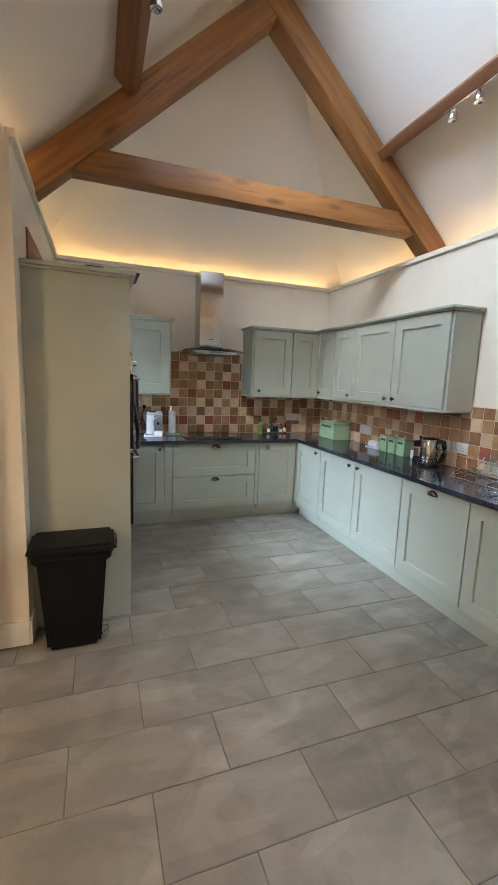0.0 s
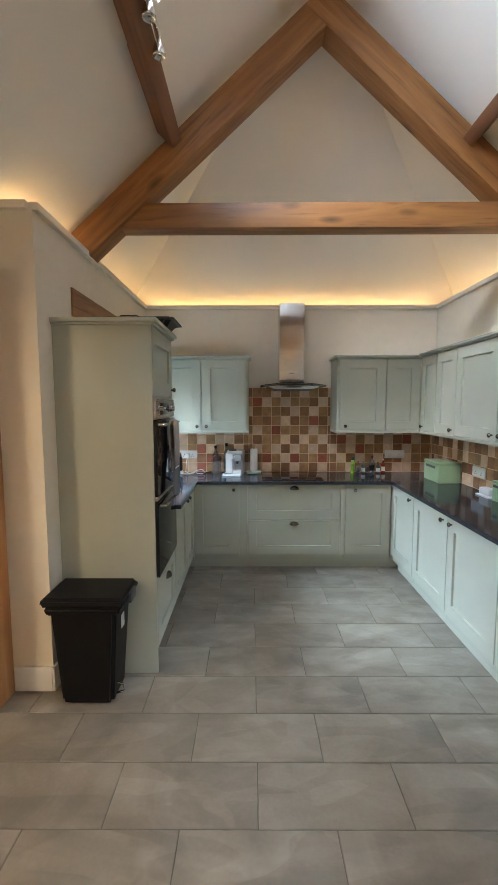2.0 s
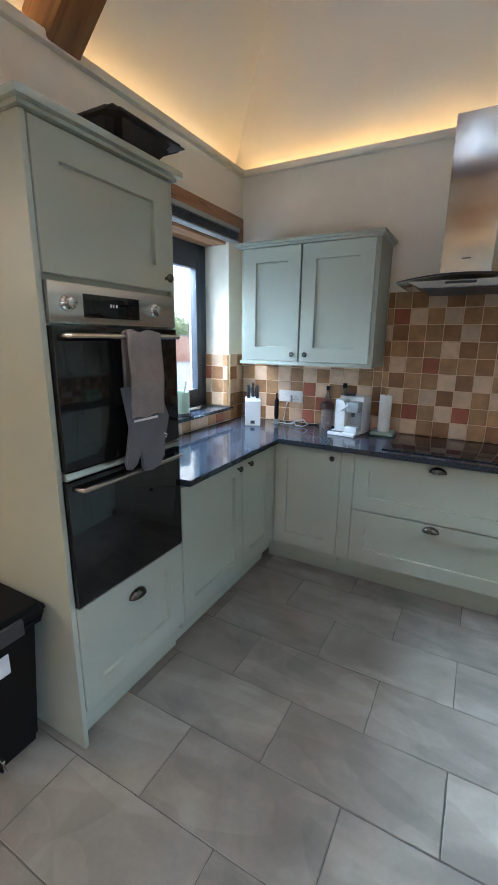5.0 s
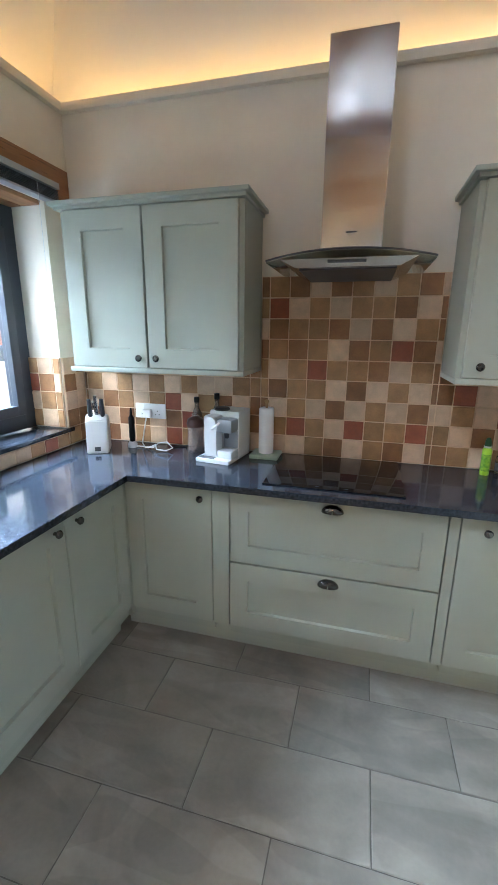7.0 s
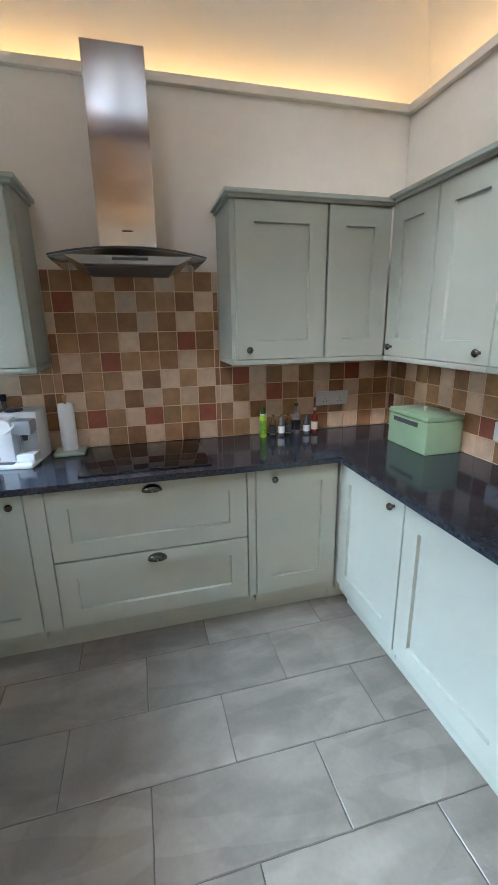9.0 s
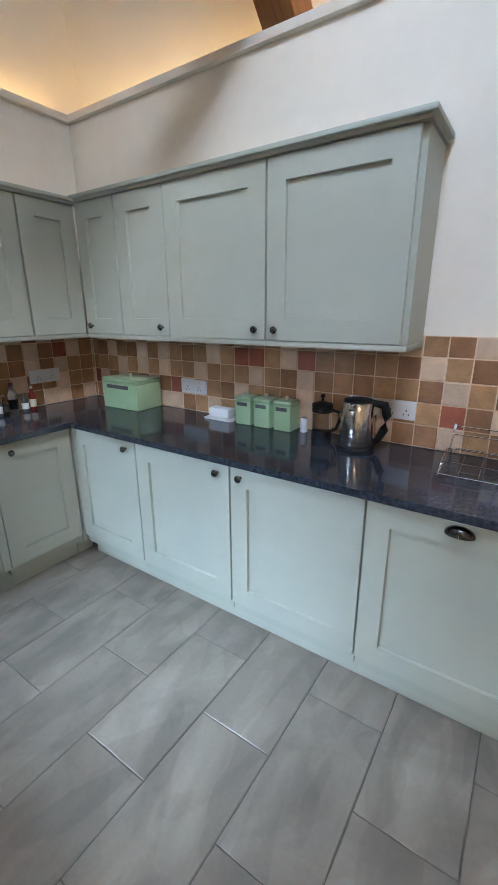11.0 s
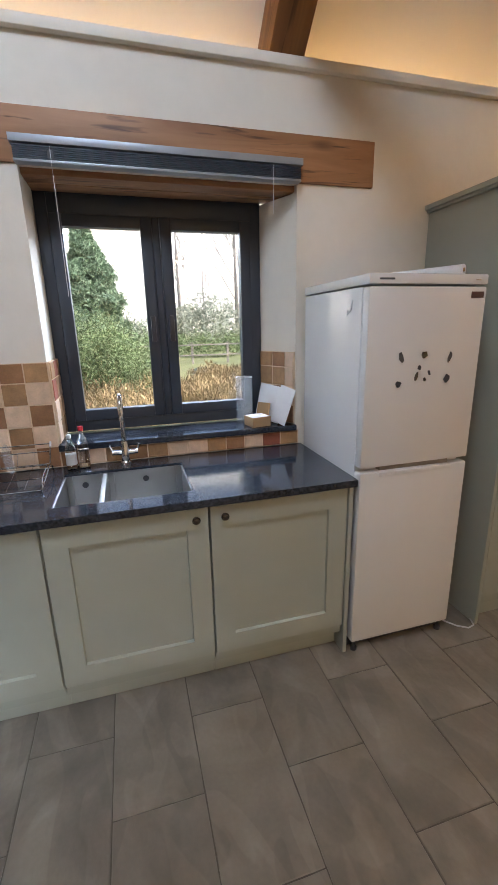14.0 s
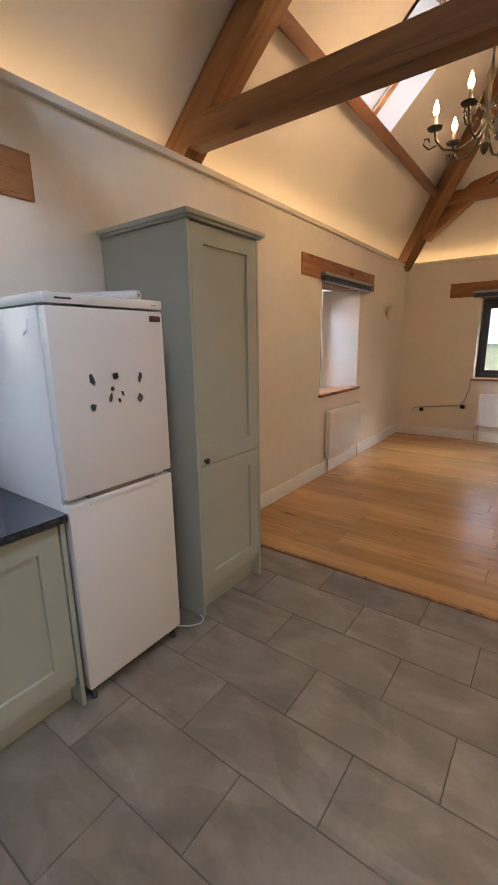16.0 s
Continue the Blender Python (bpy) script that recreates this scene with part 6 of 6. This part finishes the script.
# yard side
gw = thing("garden_wall", pose(0, 0, GZ), "low red brick garden wall across the yard", "wall")
part("brickwork", boxmesh(-18.1, -17.8, -4, 38, 0, 1.80), BRICK, gw, smooth=None)
part("coping", boxmesh(-18.15, -17.75, -4, 38, 1.801, 1.88), GRAVEL, gw, smooth=None)
gp = thing("gate_pier", pose(-5.2, 9.15, GZ), "grey rendered yard pier with a flat cap", "pier")
part("shaft", boxmesh(-0.25, 0.25, -0.36, 0.36, 0, 1.38), GRAVEL, gp)
part("cap", boxmesh(-0.3, 0.3, -0.41, 0.41, 1.381, 1.47, bevel=0.02), GRAVEL, gp)
part("panel", boxmesh(0.251, 0.262, -0.24, 0.24, 0.36, 1.20), WHITE, gp)
clumps("garden_hedge", [(-19.6 + gr.uniform(-0.4, 0.4), 10 + 1.0 * k, GZ + gr.uniform(1.4, 2.6), 1.0, 1.0, 1.1) for k in range(24)], 0.10, LEAF, "green garden hedge behind the brick wall", "hedge", 31, 1300)
hs = thing("house", pose(-27, 25, GZ, 0, 0, 12), "pinkish brick house with a grey slate roof", "house")
part("wall", boxmesh(-3, 3, -10, 10, 0, 5.95), BRICK, hs, smooth=None)
bm = bmesh.new()
va = [bm.verts.new(p) for p in ((-3.5, -10.4, 5.9), (3.5, -10.4, 5.9), (0, -10.4, 8.9))]
vb = [bm.verts.new(p) for p in ((-3.5, 10.4, 5.9), (3.5, 10.4, 5.9), (0, 10.4, 8.9))]
bm.faces.new(va)
bm.faces.new(vb[::-1])
for k in range(3):
    bm.faces.new((va[k], va[(k + 1) % 3], vb[(k + 1) % 3], vb[k]))
bmesh.ops.recalc_face_normals(bm, faces=bm.faces)
part("roof", bm, HAZED_SLATE, hs, smooth=None)
part("fascia", boxmesh(3.42, 3.5, -10.4, 10.4, 5.72, 5.90), WHITE, hs, smooth=None)
for y in (-7.5, -3.8, 0.2, 3.4, 7.0):
    w = part("window", boxmesh(3.001, 3.06, y - 0.75, y + 0.75, 4.2, 5.5), WHITE, hs, smooth=None)
    for s in (-0.36, 0.36):
        part("pane", boxmesh(3.061, 3.07, y + s - 0.3, y + s + 0.3, 4.28, 5.42), BLACK_GLASS, w, smooth=None)


# ---- floors and wall tiles, piece by piece ----
floor = solid("floor", boxmesh(WINGX, XR, -0.775, YB, -0.12, -0.004), GROUT_DARK, "grey limestone floor laid in staggered slabs", "floor", "structure", smooth=None)
JX, JY, SL, SW = 0.743, 2.495, 0.6, 0.3
slabs = {}


def slab_mesh(w, d, variant):
    """A stone slab with slightly uneven, worn edges."""
    key = (round(w, 3), round(d, 3), variant)
    if key not in slabs:
        g = random.Random(variant * 31 + int(w * 1000))
        e, nx, ny = 0.0023, max(2, int(w / 0.06)), max(2, int(d / 0.06))
        edge = ([(e + (w - 2 * e) * k / nx, e + g.uniform(-0.001, 0.0012)) for k in range(nx)] + [(w - e + g.uniform(-0.0012, 0.001), e + (d - 2 * e) * k / ny) for k in range(ny)]
                + [(w - e - (w - 2 * e) * k / nx, d - e + g.uniform(-0.0012, 0.001)) for k in range(nx)] + [(e + g.uniform(-0.001, 0.0012), d - e - (d - 2 * e) * k / ny) for k in range(ny)])
        bm = bmesh.new()
        rings = []
        for z, pull in ((-0.018, 0.0), (-0.0018, 0.0), (0.0, 0.0022)):
            rings.append([bm.verts.new((x + math.copysign(pull, w / 2 - x), y + math.copysign(pull, d / 2 - y), z)) for x, y in edge])
        n = len(edge)
        for lo, hi in zip(rings, rings[1:]):
            for k in range(n):
                bm.faces.new((lo[k], lo[(k + 1) % n], hi[(k + 1) % n], hi[k]))
        bm.faces.new(rings[-1])
        slabs[key] = mesh_of("slab", bm, STONE, None)
    return slabs[key]


row = -12
while JY + row * SW < YB:
    y0, y1 = max(JY + row * SW, -0.775), min(JY + (row + 1) * SW, YB)
    shift = JX + (0.3 if row % 2 == 0 else 0.0)
    if y1 - y0 > 0.02:
        k = -8
        while shift + k * SL < XR:
            x0, x1 = max(shift + k * SL, WINGX if y1 < YN + 0.3 else XL), min(shift + (k + 1) * SL, XR)
            if x1 - x0 > 0.03:
                ob = new("slab", slab_mesh(x1 - x0, y1 - y0, (k * 5 + row * 3) % 4))
                ob.parent = floor
                ob.location = (x0, y0, 0.0006 * math.sin(k * 7.1 + row * 3.7) - 0.0006)
            k += 1
    row += 1

rng = random.Random(7)
wood_floor = solid("wood_floor", boxmesh(XL, XR, YF, -0.80, -0.12, -0.004), GROUT_DARK, "honey oak plank floor of the living end", "floor", "structure", smooth=None)
planks = {}
PW = 0.18
r = 0
while -0.80 - r * PW > YF:
    y1 = -0.80 - r * PW
    y0 = max(y1 - PW, YF)
    x = XL - rng.uniform(0, 1.2)
    while x < XR:
        ln = rng.choice((1.0, 1.3, 1.6, 1.9))
        x0, x1 = max(x, XL), min(x + ln, XR)
        if x1 - x0 > 0.05:
            bm = bmesh.new()
            box(bm, 0.0006, x1 - x0 - 0.0006, 0.0006, y1 - y0 - 0.0006, -0.015, 0.004)
            bmesh.ops.bevel(bm, geom=[e for e in bm.edges if all(v.co.z > 0 for v in e.verts)], offset=0.0012, segments=1, affect="EDGES")
            ob = new("plank", mesh_of("plank", bm, OAK_FLOOR, None))
            ob.parent = wood_floor
            ob.location = (x0, y0, 0)
        x += ln
    r += 1
solid("trim", boxmesh(XL, XR, -0.800, -0.772, -0.01, 0.010, bevel=0.004), LINTEL_Y, "oak threshold strip between stone and plank floors", "threshold", "structure")

TP = 0.1005
tiles = {}


def tile_mesh(mat, w, h):
    """A hand-made wall tile, front toward -y, with softened edges."""
    key = (mat.name, round(w, 3), round(h, 3))
    if key not in tiles:
        bm = bmesh.new()
        box(bm, 0.0027, w - 0.0027, -0.009, 0.0, 0.0027, h - 0.0027)
        bmesh.ops.bevel(bm, geom=[e for e in bm.edges if all(v.co.y < -0.005 for v in e.verts)], offset=0.002, segments=1, affect="EDGES")
        tiles[key] = mesh_of("tile", bm, mat, None)
    return tiles[key]


# tiles by kind, top row first: c cream, t tan, b brown, r red
KIND = {"c": TILE_CREAM, "t": TILE_TAN, "b": TILE_BROWN, "r": TILE_RED}
HOOD_ROWS = ("btbcbtctbcb", "trctcttbcbt", "cbttbcbctbc", "btbtcbtrbct", "tctrttbctbc", "tbttcbctcbr", "bctcbctcbctcr", "btrtcrttrtcb", "ccctbctbcbtct")
SINK_ROWS = ("ttcttbtctcttbctbctbt", "btctrrtcrttbtbctbctc", "tcbttctbcttbttbctbcb", "cttbcttbctbtcttrbctc", "btctbcttcbttcbbctbcb")


def known(rows, first):
    """Kinds by (column, row), rows counted from below, columns from the first one given."""
    return {(first + c, len(rows) - 1 - r): KIND[k] for r, line in enumerate(rows) for c, k in enumerate(line)}


def tiling(parent, base, a0, a1, z0, top, seed, grid0, kinds):
    """Square tiles over a stretch of wall, on one grid; top(a) gives the tiled height at a distance along it."""
    pick = random.Random(seed)
    last = None
    row = 0
    while z0 + row * TP < 2.0:
        z = z0 + row * TP
        col = 0
        while grid0 + col * TP < a1 - 0.008:
            a, b = max(grid0 + col * TP, a0), min(grid0 + (col + 1) * TP, a1)
            cuts = [a] + [c for c in (0.992, 1.866) if kinds and base.translation.x == 0 and a < c < b] + [b]
            for p, q in zip(cuts, cuts[1:]):
                h = min(TP, top((p + q) / 2) - z)
                mat = pick.choices((TILE_CREAM, TILE_TAN, TILE_BROWN, TILE_RED), (33, 40, 22, 5))[0]
                if mat is last and pick.random() < 0.55:
                    mat = TILE_CREAM if mat is not TILE_CREAM else TILE_TAN
                mat = kinds.get((col, row), mat)
                last = mat
                if h > 0.012 and q - p > 0.008:
                    ob = new("tile", tile_mesh(mat, q - p, h))
                    ob.parent = parent
                    ob.matrix_basis = base @ pose(p, 0.0008 * math.sin(p * 91 + z * 57), z, pick.uniform(-0.5, 0.5), 0, pick.uniform(-0.5, 0.5))
            col += 1
        row += 1


def tiled(name, base, stretches, seed, top=None, grids=(), kinds=()):
    t = thing(name, pose(0, 0, 0), "splashback of square earthy tiles in cream, tan, brown and brick red", "splashback", kind="structure")
    for n, (a0, a1, z0, z1) in enumerate(stretches):
        part("grout", boxmesh(a0, a1, -0.0058, 0.004, z0, z1), GROUT, t, m=base, smooth=None)
        if top is None:
            tiling(t, base, a0, a1, z0, lambda a, z1=z1: z1, seed + n, grids[n] if n < len(grids) else a0, kinds[n] if n < len(kinds) else {})
    if top:
        tiling(t, base, stretches[0][0], stretches[0][1], stretches[0][2], top, seed, grids[0], kinds[0])
    return t


ZT = TOP + 0.002
tiled("splashback_east", pose(XR - 0.0045, YB, 0, 0, 0, -90), [(0.013, YB - W1[1] + 0.002, ZT, ZT + 5 * TP - 0.012), (YB - W1[1] + 0.004, YB - 0.845, ZT, W1[2])], 5, grids=(YB - W1[1] + 0.002 - 29 * TP,), kinds=(known(SINK_ROWS, 9),))
tiled("splashback_north", pose(0, YB - 0.0045, 0), [(XL + 0.012, XR - 0.013, ZT, 1.335), (0.992, 1.866, 1.3352, ZT + 9 * TP)], 21, lambda a: ZT + 9 * TP if 0.992 < a < 1.866 else 1.335, (XL + 0.028 - TP,), (known(HOOD_ROWS, 11),))
tiled("splashback_west", pose(XL + 0.0045, 0, 0, 0, 0, 90), [(3.44, W4[1] - 0.002, ZT, W4[2]), (W4[1] + 0.001, YB - 0.013, ZT, ZT + 5 * TP - 0.012)], 40)
tiled("splashback_reveal_west", pose(0, W4[1] - 0.0045, 0), [(XL - 0.245, XL - 0.001, W4[2] + 0.03, ZT + 5 * TP - 0.012)], 50)
tiled("splashback_reveal_south", pose(XR + 0.001, W1[0] + 0.0015, 0, 0, 0, 203.35) @ pose(0, -0.0045, 0), [(-0.268, -0.002, W1[2] + 0.036, ZT + 5 * TP - 0.012)], 60)
tiled("splashback_reveal_north", pose(0, W1[1] - 0.0045, 0), [(XR + 0.001, XR + 0.245, W1[2] + 0.036, ZT + 5 * TP - 0.012)], 66)
